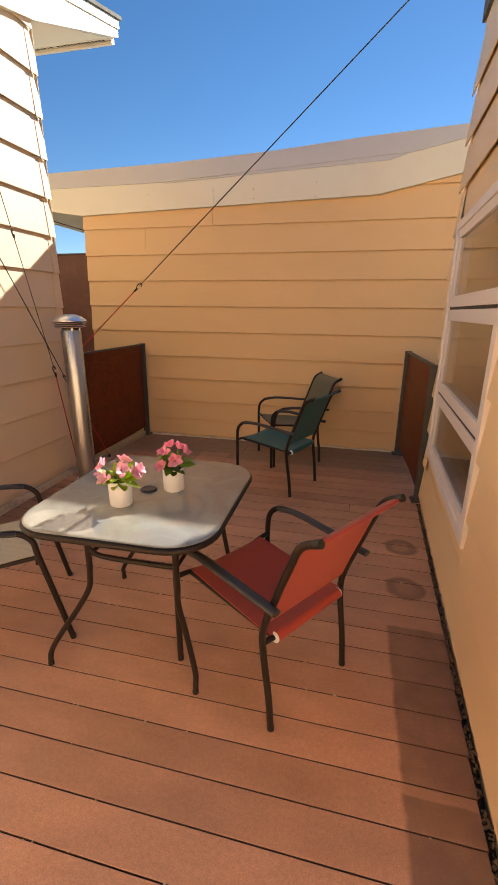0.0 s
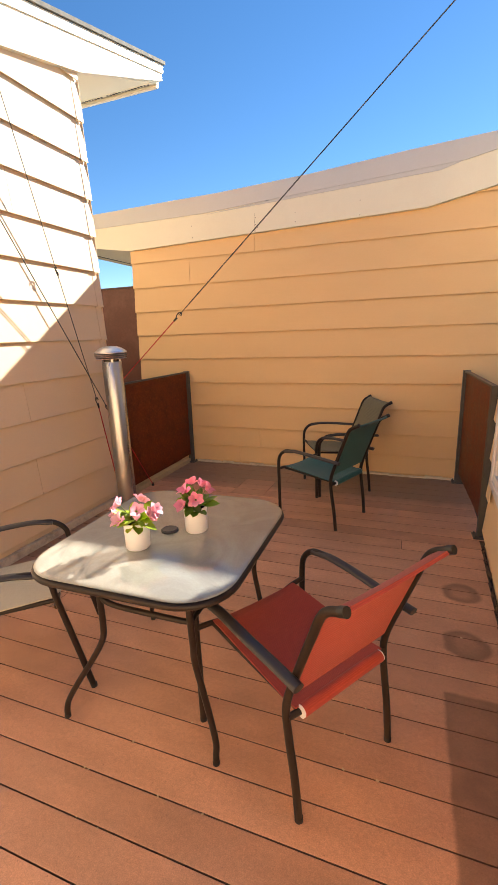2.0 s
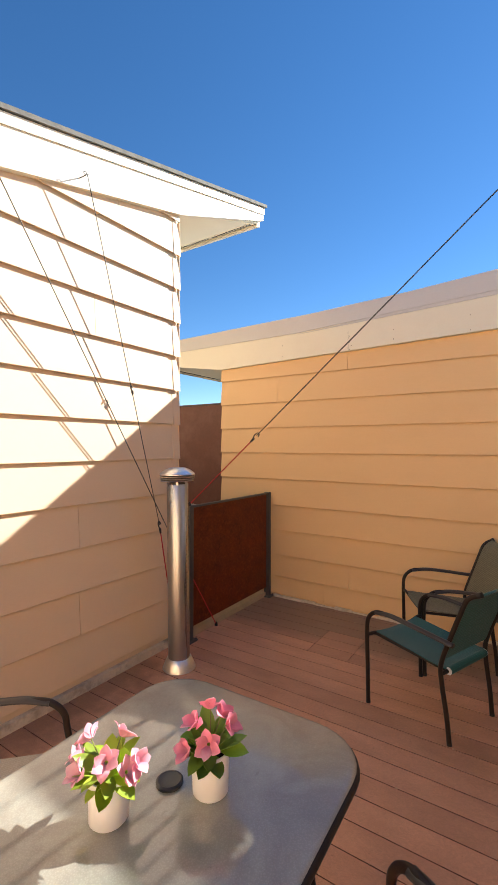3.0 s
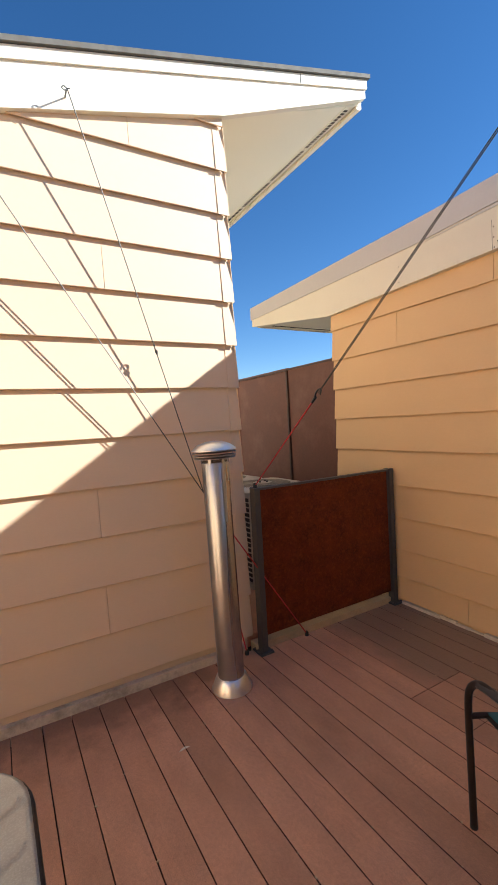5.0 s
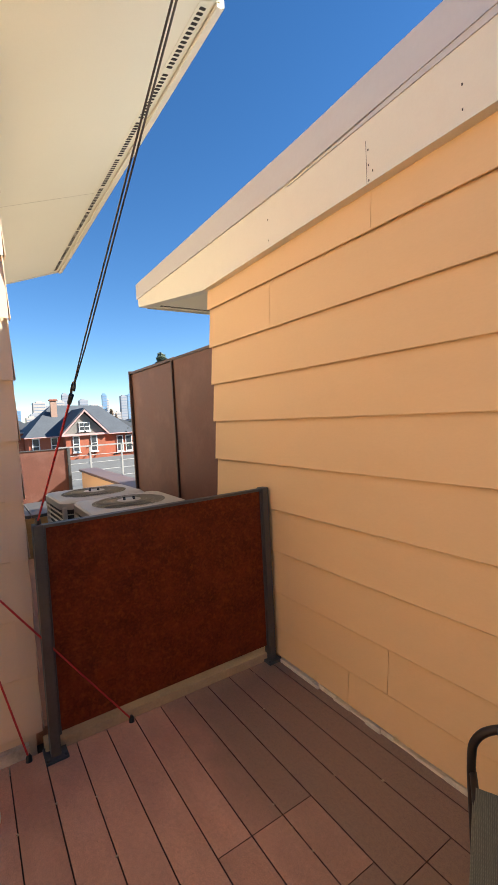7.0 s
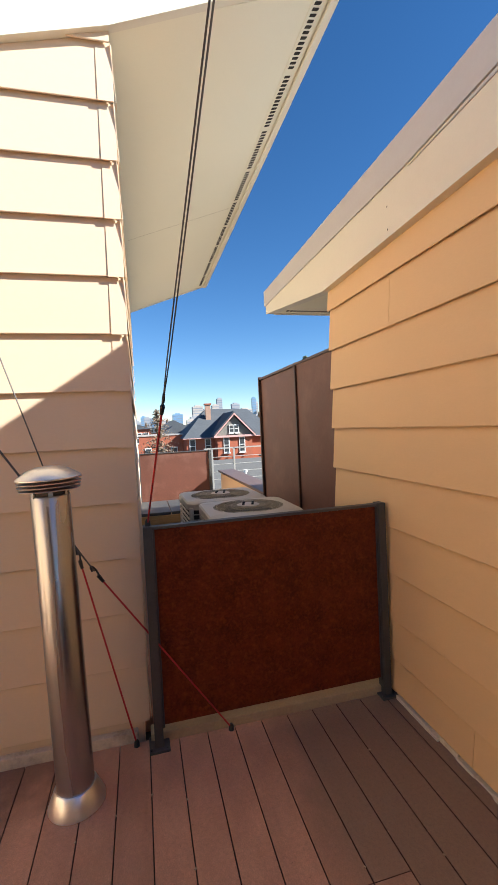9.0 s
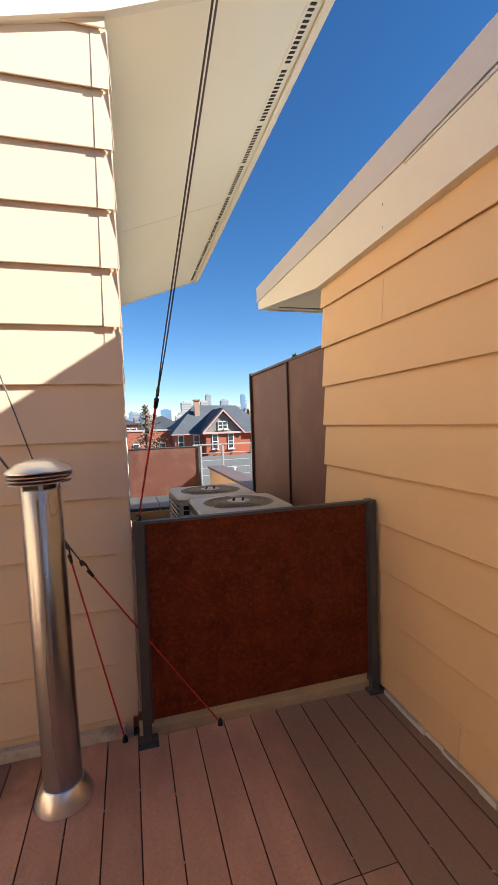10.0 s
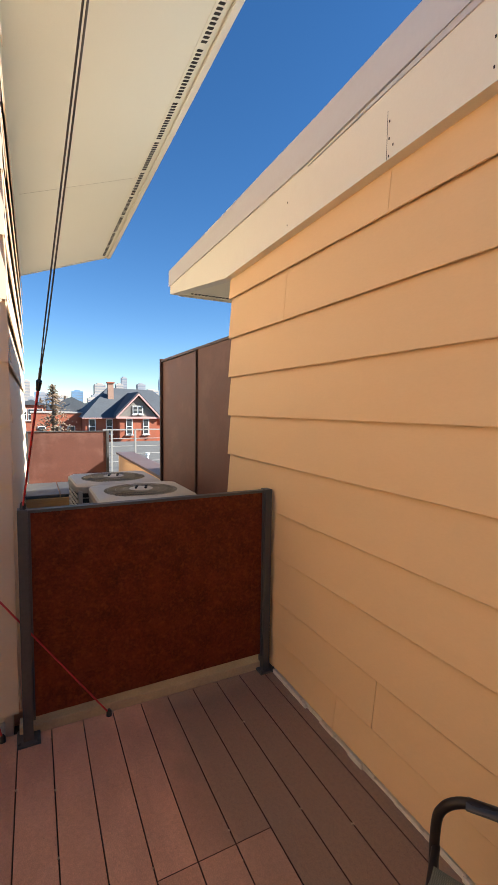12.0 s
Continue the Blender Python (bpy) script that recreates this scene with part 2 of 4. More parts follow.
for thin, tint, share in ((LEAF, (0.22, 0.40, 0.04), 0.35), (LEAF_SUNLIT, (0.50, 0.66, 0.06), 0.45), (PETAL, (0.90, 0.40, 0.52), 0.35), (PETAL_SUNLIT, (0.92, 0.55, 0.64), 0.35)):
    tn = thin.node_tree.nodes
    through_light = tn.new("ShaderNodeBsdfTranslucent")
    through_light.inputs["Color"].default_value = (*tint, 1)
    blend = tn.new("ShaderNodeMixShader")
    blend.inputs[0].default_value = share
    thin.node_tree.links.new(tn["Principled BSDF"].outputs[0], blend.inputs[1])
    thin.node_tree.links.new(through_light.outputs[0], blend.inputs[2])
    thin.node_tree.links.new(blend.outputs[0], tn["Material Output"].inputs["Surface"])
STEM = material("stem", (0.20, 0.25, 0.06), 0.6, bump=0.1)
CABLE = material("dark steel cable", (0.07, 0.065, 0.06), 0.5, vary=0.1, bump=0.0)
STRAP = material("red bungee cord", (0.50, 0.025, 0.03), 0.55, vary=0.15, scale=60, fine=300, bump=0.2)
PLASTIC = material("black plastic", (0.012, 0.012, 0.013), 0.4, bump=0.05)
VINYL = material("window vinyl", (0.84, 0.79, 0.75), 0.4, vary=0.03, scale=2, bump=0.04)
GASKET = material("dark gasket", (0.05, 0.045, 0.04), 0.6, bump=0.0)
PANE = clear_glass("window glass")
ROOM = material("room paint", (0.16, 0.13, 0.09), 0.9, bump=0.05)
BLIND = material("window shade", (0.42, 0.36, 0.27), 0.9, bump=0.1)
CAULK = material("old caulk", (0.78, 0.69, 0.55), 0.8, vary=0.2, scale=20, bump=0.5, stain=(0.25, 0.2, 0.15), stain_scale=10, stain_amount=0.45)
FLASH_STRIP = material("grey base flashing", (0.58, 0.50, 0.40), 0.7, vary=0.2, scale=6, bump=0.3, stain=(0.14, 0.11, 0.08), stain_scale=7, stain_amount=0.6)
TIMBER = material("bare timber", (0.42, 0.26, 0.10), 0.7, vary=0.25, scale=8, bump=0.3, stretch=(1, 0.1, 1))
SHINGLE = material("grey shingles", (0.135, 0.13, 0.115), 0.9, vary=0.3, scale=3, fine=12, bump=0.5, depth=0.02)
SLATE = material("blue grey roof", (0.075, 0.085, 0.095), 0.85, vary=0.2, scale=0.8, fine=5, bump=0.3, depth=0.02)
GABLE = material("weathered gable shingles", (0.20, 0.19, 0.165), 0.9, vary=0.2, scale=0.8, fine=6, bump=0.3, depth=0.02)
BRICK = material("red brick", (0.36, 0.105, 0.055), 0.85, vary=0.15, scale=0.7, fine=8, bump=0.3, depth=0.01)
HOUSE_TRIM = material("house trim", (0.62, 0.36, 0.32), 0.6, bump=0.05)
WHITE = material("white paint", (0.75, 0.74, 0.70), 0.55, bump=0.05)
DARK_PANE = material("dark window", (0.05, 0.055, 0.06), 0.12, bump=0.0)
AC_METAL = material("taupe unit casing", (0.55, 0.50, 0.43), 0.5, metal=0.1, vary=0.08, scale=5, bump=0.06)
AC_DARK = material("unit interior", (0.06, 0.055, 0.05), 0.7, bump=0.1)
AC_WIRE = material("unit guard wire", (0.30, 0.27, 0.22), 0.5, metal=0.3, bump=0.0)
TWIG = material("bare twigs", (0.20, 0.14, 0.09), 0.9, vary=0.3, bump=0.2)
NEEDLE = material("spruce needles", (0.075, 0.10, 0.06), 0.8, vary=0.4, scale=4, fine=20, bump=0.3)
BARK = material("bark", (0.10, 0.07, 0.05), 0.9, vary=0.3, bump=0.4)
GROUND = material("town ground", (0.24, 0.20, 0.15), 0.95, vary=0.35, scale=0.05, fine=0.6, bump=0.2, stain=(0.10, 0.10, 0.07), stain_scale=0.02, stain_amount=0.8)


def weave(name, base, dark):
    """Woven sling fabric: two crossed wave bands."""
    m = bpy.data.materials.new(name)
    m.use_nodes = True
    t = m.node_tree
    n, link = t.nodes, t.links.new
    bsdf = n["Principled BSDF"]
    bsdf.inputs["Roughness"].default_value = 0.7
    bsdf.inputs["Specular IOR Level"].default_value = 0.3
    bsdf.inputs["Sheen Weight"].default_value = 0.13
    tc = n.new("ShaderNodeTexCoord")
    prev = None
    for axis, sc in (("X", 95.0), ("Y", 70.0)):
        w = n.new("ShaderNodeTexWave")
        w.bands_direction = axis
        w.inputs["Scale"].default_value = sc
        w.inputs["Distortion"].default_value = 1.2
        w.inputs["Detail"].default_value = 2
        link(tc.outputs["Object"], w.inputs["Vector"])
        if prev is None:
            prev = w
        else:
            mul = n.new("ShaderNodeMath")
            mul.operation = "MULTIPLY"
            link(prev.outputs["Fac"], mul.inputs[0])
            link(w.outputs["Fac"], mul.inputs[1])
    slub = n.new("ShaderNodeTexNoise")
    slub.inputs["Scale"].default_value = 40
    slub.inputs["Detail"].default_value = 5
    mp = n.new("ShaderNodeMapping")
    mp.inputs["Scale"].default_value = (0.6, 4, 4)
    link(tc.outputs["Object"], mp.inputs[0])
    link(mp.outputs[0], slub.inputs["Vector"])
    mix = n.new("ShaderNodeMath")
    mix.operation = "MULTIPLY_ADD"
    mix.inputs[1].default_value = 0.6
    link(mul.outputs[0], mix.inputs[0])
    half = n.new("ShaderNodeMath")
    half.operation = "MULTIPLY"
    half.inputs[1].default_value = 0.5
    link(slub.outputs["Fac"], half.inputs[0])
    link(half.outputs[0], mix.inputs[2])
    ramp = n.new("ShaderNodeValToRGB")
    ramp.color_ramp.elements[0].position, ramp.color_ramp.elements[1].position = 0.25, 0.75
    ramp.color_ramp.elements[0].color = (*dark, 1)
    ramp.color_ramp.elements[1].color = (*base, 1)
    link(mix.outputs[0], ramp.inputs[0])
    link(ramp.outputs[0], bsdf.inputs["Base Color"])
    b = n.new("ShaderNodeBump")
    b.inputs["Strength"].default_value = 0.25
    b.inputs["Distance"].default_value = 0.001
    link(mul.outputs[0], b.inputs["Height"])
    link(b.outputs[0], bsdf.inputs["Normal"])
    return m


RED_SLING = weave("red sling", (0.48, 0.078, 0.058), (0.34, 0.05, 0.038))
TEAL_SLING = weave("teal sling", (0.02, 0.175, 0.185), (0.01, 0.095, 0.105))
OLIVE_SLING = weave("olive sling", (0.23, 0.23, 0.155), (0.12, 0.12, 0.08))
TAN_SLING = weave("tan sling", (0.58, 0.52, 0.41), (0.40, 0.35, 0.26))


def table_glass():
    """Tempered glass, smooth above and pebbled below, with dried rain and smears on it."""
    m = bpy.data.materials.new("pebbled table glass")
    m.use_nodes = True
    t = m.node_tree
    n, link = t.nodes, t.links.new
    bsdf = n["Principled BSDF"]
    tc = n.new("ShaderNodeTexCoord")
    haze = n.new("ShaderNodeTexNoise")
    haze.inputs["Scale"].default_value = 4.5
    haze.inputs["Detail"].default_value = 8
    haze.inputs["Roughness"].default_value = 0.62
    haze.inputs["Distortion"].default_value = 1.0
    link(tc.outputs["Object"], haze.inputs["Vector"])
    ramp = n.new("ShaderNodeValToRGB")
    ramp.color_ramp.elements[0].position, ramp.color_ramp.elements[1].position = 0.38, 0.72
    ramp.color_ramp.elements[0].color = (0.275, 0.265, 0.225, 1)
    ramp.color_ramp.elements[1].color = (0.415, 0.43, 0.38, 1)
    link(haze.outputs["Fac"], ramp.inputs[0])
    # pebbles cast into the underside, their glints painted lighter into the colour
    vor = n.new("ShaderNodeTexVoronoi")
    vor.inputs["Scale"].default_value = 240
    link(tc.outputs["Object"], vor.inputs["Vector"])
    glint = n.new("ShaderNodeMapRange")
    glint.inputs["From Min"].default_value, glint.inputs["From Max"].default_value = 0.0, 0.6
    glint.inputs["To Min"].default_value, glint.inputs["To Max"].default_value = 1.12, 0.9
    link(vor.outputs["Distance"], glint.inputs["Value"])
    cast = n.new("ShaderNodeHueSaturation")
    link(ramp.outputs[0], cast.inputs["Color"])
    link(glint.outputs[0], cast.inputs["Value"])
    # dark smears and spots
    smear = n.new("ShaderNodeTexNoise")
    smear.inputs["Scale"].default_value = 11
    smear.inputs["Detail"].default_value = 9
    smear.inputs["Roughness"].default_value = 0.75
    smear.inputs["Distortion"].default_value = 2.5
    link(tc.outputs["Object"], smear.inputs["Vector"])
    mask = n.new("ShaderNodeMapRange")
    mask.inputs["From Min"].default_value, mask.inputs["From Max"].default_value = 0.60, 0.78
    mask.inputs["To Max"].default_value = 0.75
    link(smear.outputs["Fac"], mask.inputs["Value"])
    over = n.new("ShaderNodeMix")
    over.data_type = "RGBA"
    link(mask.outputs[0], over.inputs[0])
    link(cast.outputs[0], over.inputs[6])
    over.inputs[7].default_value = (0.13, 0.12, 0.095, 1)
    link(over.outputs[2], bsdf.inputs["Base Color"])
    bsdf.inputs["Roughness"].default_value = 0.4
    bsdf.inputs["Transmission Weight"].default_value = 0.2
    bsdf.inputs["Coat Weight"].default_value = 1.0
    bsdf.inputs["Coat IOR"].default_value = 1.65
    film = n.new("ShaderNodeMapRange")
    film.inputs["To Min"].default_value, film.inputs["To Max"].default_value = 0.02, 0.09
    link(haze.outputs["Fac"], film.inputs["Value"])
    link(film.outputs[0], bsdf.inputs["Coat Roughness"])
    b = n.new("ShaderNodeBump")
    b.inputs["Strength"].default_value = 0.12
    b.inputs["Distance"].default_value = 0.001
    link(vor.outputs["Distance"], b.inputs["Height"])
    link(b.outputs[0], bsdf.inputs["Normal"])
    return m


TABLE_GLASS = table_glass()


# ---- mesh helpers ----
def mesh_of(bm, mat, smooth=False, name="mesh"):
    me = bpy.data.meshes.new(name)
    bmesh.ops.recalc_face_normals(bm, faces=bm.faces)
    bm.to_mesh(me)
    bm.free()
    for m in (mat if isinstance(mat, (list, tuple)) else [mat]):
        me.materials.append(m)
    if smooth:
        me.shade_smooth()
        me.set_sharp_from_angle(angle=radians(40))
    return me


def part(name, bm, mat, parent=None, label="", smooth=False, kind="", category=""):
    ob = new(name, mesh_of(bm, mat, smooth, name))
    if parent is not None:
        ob.parent = parent
    return tagged(ob, label, category, "", kind)


def thing(name, label, category, m=None, group="", kind=""):
    ob = new(name)
    ob.empty_display_size = 0.1
    if m is not None:
        ob.matrix_world = m
    return tagged(ob, label, category, group, kind)


def box(bm, lo, hi, bevel=0.0, m=None):
    c = [(a + b) / 2 for a, b in zip(lo, hi)]
    s = [abs(b - a) for a, b in zip(lo, hi)]
    mat = Matrix.Translation(c) @ Matrix.Diagonal((*s, 1))
    if m is not None:
        mat = m @ mat
    made = bmesh.ops.create_cube(bm, size=1, matrix=mat)["verts"]
    if bevel:
        edges = list({e for v in made for e in v.link_edges})
        bmesh.ops.bevel(bm, geom=edges, offset=bevel, segments=2, affect="EDGES", profile=0.6)
    return bm


def boxed(lo, hi, bevel=0.0):
    return box(bmesh.new(), lo, hi, bevel)


def smooth_line(points, steps=6):
    """A Catmull-Rom line through the points."""
    p = [Vector(q) for q in points]
    p = [p[0] * 2 - p[1]] + p + [p[-1] * 2 - p[-2]]
    out = []
    for i in range(1, len(p) - 2):
        for s in range(steps):
            t = s / steps
            a, b, c, d = p[i - 1:i + 3]
            out.append(0.5 * ((2 * b) + (c - a) * t + (2 * a - 5 * b + 4 * c - d) * t * t + (3 * b - a - 3 * c + d) * t ** 3))
    out.append(p[-2])
    return out


def tube(bm, pts, r, seg=10, flat=1.0, caps=True):
    """A tube swept along pts; flat squashes it across its second axis."""
    pts = [Vector(p) for p in pts]
    rings, side = [], None
    for i, p in enumerate(pts):
        d = (pts[min(i + 1, len(pts) - 1)] - pts[max(i - 1, 0)]).normalized()
        if side is None:
            side = d.orthogonal().normalized() if abs(d.x) > 0.9 else Vector((1, 0, 0)) - d * d.x
        side = (side - d * side.dot(d)).normalized()
        up = d.cross(side)
        rr = r[i] if isinstance(r, (list, tuple)) else r
        rings.append([bm.verts.new(p + side * math.cos(a) * rr + up * math.sin(a) * rr * flat)
                      for a in (2 * math.pi * k / seg for k in range(seg))])
    for a, b in zip(rings, rings[1:]):
        for k in range(seg):
            bm.faces.new((a[k], a[(k + 1) % seg], b[(k + 1) % seg], b[k]))
    if caps:
        bm.faces.new(rings[0][::-1])
        bm.faces.new(rings[-1])
    return bm


def lathe(bm, profile, seg=40, centre=(0, 0)):
    rings = []
    for r, z in profile:
        rings.append([bm.verts.new((centre[0] + r * math.cos(2 * math.pi * k / seg), centre[1] + r * math.sin(2 * math.pi * k / seg), z)) for k in range(seg)])
    for a, b in zip(rings, rings[1:]):
        for k in range(seg):
            bm.faces.new((a[k], a[(k + 1) % seg], b[(k + 1) % seg], b[k]))
    bm.faces.new(rings[0][::-1])
    bm.faces.new(rings[-1])
    return bm


def prism(bm, outline, a, b, axis="x"):
    """A flat outline of (u, v) pushed from a to b along an axis: for x it lies in yz, for y in xz, for z in xy."""
    def at(u, v, w):
        return {"x": (w, u, v), "y": (u, w, v), "z": (u, v, w)}[axis]
    lo = [bm.verts.new(at(u, v, a)) for u, v in outline]
    hi = [bm.verts.new(at(u, v, b)) for u, v in outline]
    bm.faces.new(lo)
    bm.faces.new(hi[::-1])
    for k in range(len(outline)):
        j = (k + 1) % len(outline)
        bm.faces.new((lo[k], lo[j], hi[j], hi[k]))
    return bm


# ---- setting: ground, decks and walls ----
DECK_PITCH, DECK_LINE = 0.139, 3.72
BACK_Y, LEFT_X = 4.632, -2.352

ground = part("ground", box(bmesh.new(), (-4000, -4000, -7.2), (4000, 4000, -7.0)), GROUND, None, "pale town ground far below the roof deck", kind="structure", category="ground")
roof_base = part("roof_base", boxed((-9.5, -6.2, -0.35), (4.0, 9.0, -0.05)), UNDER, None, "dark roof membrane under the deck", kind="structure", category="roof")

deck = thing("floor", "red-brown composite deck boards with thin gaps", "floor", kind="structure")

# left house: gable wall, roof, soffit
wall_left = part("wall_left", prism(bmesh.new(), [(-3.4, -0.3), (3.282, -0.3), (3.282, 3.37), (0.2, 2.56), (-3.4, 2.56)], -7.1, LEFT_X), SIDING_SUN, None,
                 "tan lap siding of the neighbouring house, half in sun, paled in colour", kind="structure", category="wall")
wall_back = part("wall_back", boxed((-2.895, BACK_Y, -0.3), (4.0, 8.5, 2.62)), SIDING_TAN, None, "tan painted lap siding in shade", kind="structure", category="wall")
RIGHT = pose(0.662, 3.33, 0, 0, 0, -92.3)
WIN_X0, WIN_X1, WIN_Z0, WIN_Z1 = 0.18, 1.49, 0.48, 1.93
bm = bmesh.new()
for lo, hi in (((0, 0, -0.3), (WIN_X0, 0.16, 3.05)), ((WIN_X1, 0, -0.3), (2.5, 0.16, 3.05)), ((2.34, 0.16, -0.3), (2.5, 0.62, 3.05)),
               ((WIN_X0, 0, -0.3), (WIN_X1, 0.16, WIN_Z0)), ((WIN_X0, 0, WIN_Z1), (WIN_X1, 0.16, 3.05)), ((0, 0.16, -0.3), (0.16, 0.62, 3.05)),
               ((0, 0.62, -0.3), (2.5, 0.75, 3.05))):
    box(bm, lo, hi, m=RIGHT)
wall_right = part("wall_right", bm, SIDING_BOUNCE, None, "tan painted lap siding beside the tall window", kind="structure", category="wall")
# never in view: added close behind to throw warm sunlight onto the shaded walls
wall_rear = part("wall_rear", boxed((-2.352, -2.5, -0.3), (4.0, -2.3, 3.1)), SIDING_TAN, None, "unseen wall added to close the deck and bounce sun", kind="structure", category="wall")
bm = bmesh.new()
for lo, hi in (((0.16, 0.58, -0.2), (2.34, 0.615, 3.0)), ((2.30, 0.165, -0.2), (2.335, 0.58, 3.0)), ((0.165, 0.165, -0.2), (2.3, 0.58, -0.1))):
    box(bm, lo, hi, m=RIGHT)
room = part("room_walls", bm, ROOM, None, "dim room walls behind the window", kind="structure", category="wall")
bm = box(bmesh.new(), (-0.02, -0.02, 3.05), (2.52, 0.77, 3.15), m=RIGHT)
part("roof_right", bm, SHINGLE, None, "flat roof edge of the house with the window", kind="structure", category="roof")

PLANK_MESH = {}


def plank_mesh(length, height, paint):
    key = (round(length, 3), round(height, 3), paint.name)
    if key not in PLANK_MESH:
        # lap board: thin at the top, its foot stands proud
        prof = [(-0.003, height), (-0.0255, 0.003), (-0.024, 0.0), (-0.0185, 0.0), (-0.0175, 0.02), (-0.001, height - 0.004)]
        PLANK_MESH[key] = mesh_of(prism(bmesh.new(), prof, 0.0, length, "x"), paint, name="siding_board")
    return PLANK_MESH[key]


def lap_board(wall, frame_m, x0, x1, z, height):
    ob = new("siding_board", plank_mesh(x1 - x0, height, SIDING_SUN if wall is wall_left else SIDING_BOUNCE if wall is wall_right else SIDING_TAN))
    ob.parent = wall
    ob.matrix_world = frame_m @ pose(x0, 0, z)


LEFT_M = pose(LEFT_X, 0, 0, 0, 0, 90)
BACK_M = pose(0, BACK_Y, 0)

# left fascia, roof sheet, soffit
fascia = thing("fascia_left", "white painted rake fascia board in full sun", "trim", kind="structure")
FX0, FX1 = -2.345, -2.30
outline = [(0.2, 2.541), (3.305, 3.367), (4.52, 3.852), (4.52, 3.97), (0.2, 2.81)]
part("fascia_board", prism(bmesh.new(), outline, FX0, FX1), TRIM, fascia)
part("drip_edge", prism(bmesh.new(), [(0.2, 2.762), (4.528, 3.915), (4.528, 3.982), (0.2, 2.828)], FX0 - 0.02, FX1 + 0.012), TRIM, fascia, "cream metal drip edge")
part("corner_seam", boxed((FX0, 3.90, 3.752), (FX1 + 0.0135, 3.904, 3.812)), SHADOW_GAP, fascia)
roof_left = part("roof_left", prism(bmesh.new(), [(0.2, 2.832), (4.55, 3.991), (4.55, 4.02), (0.2, 2.86)], -7.3, FX1 + 0.03), SHINGLE, None,
                 "dark shingle roof edge over the sunlit fascia", kind="structure", category="roof")
soffit = thing("soffit_left", "cream soffit under the deep eave with slotted vents", "soffit", kind="structure")
SOFFIT_SLOPE = 0.3764


def soffit_z(y):
    return 3.372 + SOFFIT_SLOPE * (y - 3.29)


part("soffit_panel", prism(bmesh.new(), [(3.285, soffit_z(3.285)), (4.50, soffit_z(4.50)), (4.50, soffit_z(4.50) + 0.02), (3.285, soffit_z(3.285) + 0.02)], -7.25, FX0), SOFFIT, soffit)
part("eave_fascia", boxed((-7.27, 4.49, 3.80), (FX0, 4.52, 3.97)), TRIM, soffit, "cream eave board")
part("eave_lip", boxed((-7.27, 4.47, 3.788), (FX0, 4.505, 3.812), 0.004), TRIM, soffit, "rolled lip along the eave")
part("panel_seam", prism(bmesh.new(), [(3.33, soffit_z(3.33) - 0.0015), (4.36, soffit_z(4.36) - 0.0015), (4.36, soffit_z(4.36) + 0.003), (3.33, soffit_z(3.33) + 0.003)], -4.653, -4.65), SOFFIT_JOINT, soffit)
part("end_fascia", prism(bmesh.new(), [(3.29, 3.37), (4.50, 3.82), (4.50, 3.96), (3.29, 3.64)], -7.30, -7.26), TRIM, soffit)
tilt = math.degrees(math.atan(SOFFIT_SLOPE))
bm = bmesh.new()
x = FX0 - 0.05
count = 0
while x > -7.15:
    y = 4.405
    box(bm, (-0.009, -0.021, -0.0025), (0.009, 0.021, 0.0025), m=Matrix.Translation((x, y, soffit_z(y) - 0.005)) @ pose(0, 0, 0, tilt, 0, 14))
    count += 1
    x -= 0.036 if count % 14 else 0.075
part("vent_slots", bm, SHADOW_GAP, soffit, "dark vent slots", kind="stuff")
part("vent_strip", prism(bmesh.new(), [(4.365, soffit_z(4.365) - 0.004), (4.45, soffit_z(4.45) - 0.004), (4.45, soffit_z(4.45) + 0.002), (4.365, soffit_z(4.365) + 0.002)], -7.2, FX0), SOFFIT, soffit)

# back building: fascia, flashing, soffit
FY0, FY1 = 4.572, 4.655
fascia_b = thing("fascia_back", "cream fascia with lilac metal flashing above", "trim", kind="structure")
part("fascia_board", prism(bmesh.new(), [(-4.19, 2.572), (-2.89, 2.383), (0.165, 2.456), (1.9, 2.80), (1.9, 3.0), (0.95, 2.93), (0.5, 2.80), (-4.19, 2.71)], FY0, FY1, "y"), TRIM, fascia_b)
part("flashing", prism(bmesh.new(), [(-4.20, 2.645), (-1.93, 2.653), (0.45, 2.775), (0.95, 2.87), (1.25, 2.90), (4.2, 2.95), (4.2, 3.10), (0.87, 2.957), (0.0, 2.914), (-0.85, 2.856), (-1.8, 2.819), (-2.3, 2.812), (-4.20, 2.78)], FY0 - 0.012, FY1 + 0.3, "y"), FLASHING, fascia_b, "lilac grey metal flashing")
part("flashing_lap", prism(bmesh.new(), [(-1.92, 2.640), (0.25, 2.725), (0.45, 2.779), (-0.4, 2.738), (-1.0, 2.704)], FY0 - 0.006, FY0 + 0.02, "y"), FLASHING, fascia_b)
part("fascia_joint", boxed((-1.4115, FY0 - 0.0008, 2.42), (-1.410, FY0 + 0.01, 2.59)), SHADOW_GAP, fascia_b)
bm = bmesh.new()
for nx, nz in ((-1.40, 2.43), (-1.40, 2.49), (-1.40, 2.55), (-1.38, 2.46), (-1.0, 2.47), (-1.0, 2.55), (-2.1, 2.44), (-2.1, 2.55), (-0.4, 2.46), (-0.4, 2.58)):
    box(bm, (nx - 0.002, FY0 - 0.002, nz - 0.004), (nx + 0.002, FY0 + 0.01, nz + 0.004))
part("nail_heads", bm, FRAME, fascia_b, "rusty nail marks")
soffit_b = thing("soffit_back", "grey shaded soffit with vents past the wall corner", "soffit", kind="structure")
part("soffit_panel", prism(bmesh.new(), [(-4.165, 2.575), (-2.895, 2.388), (-2.895, 2.406), (-4.165, 2.593)], FY1, 8.5, "y"), SOFFIT, soffit_b)
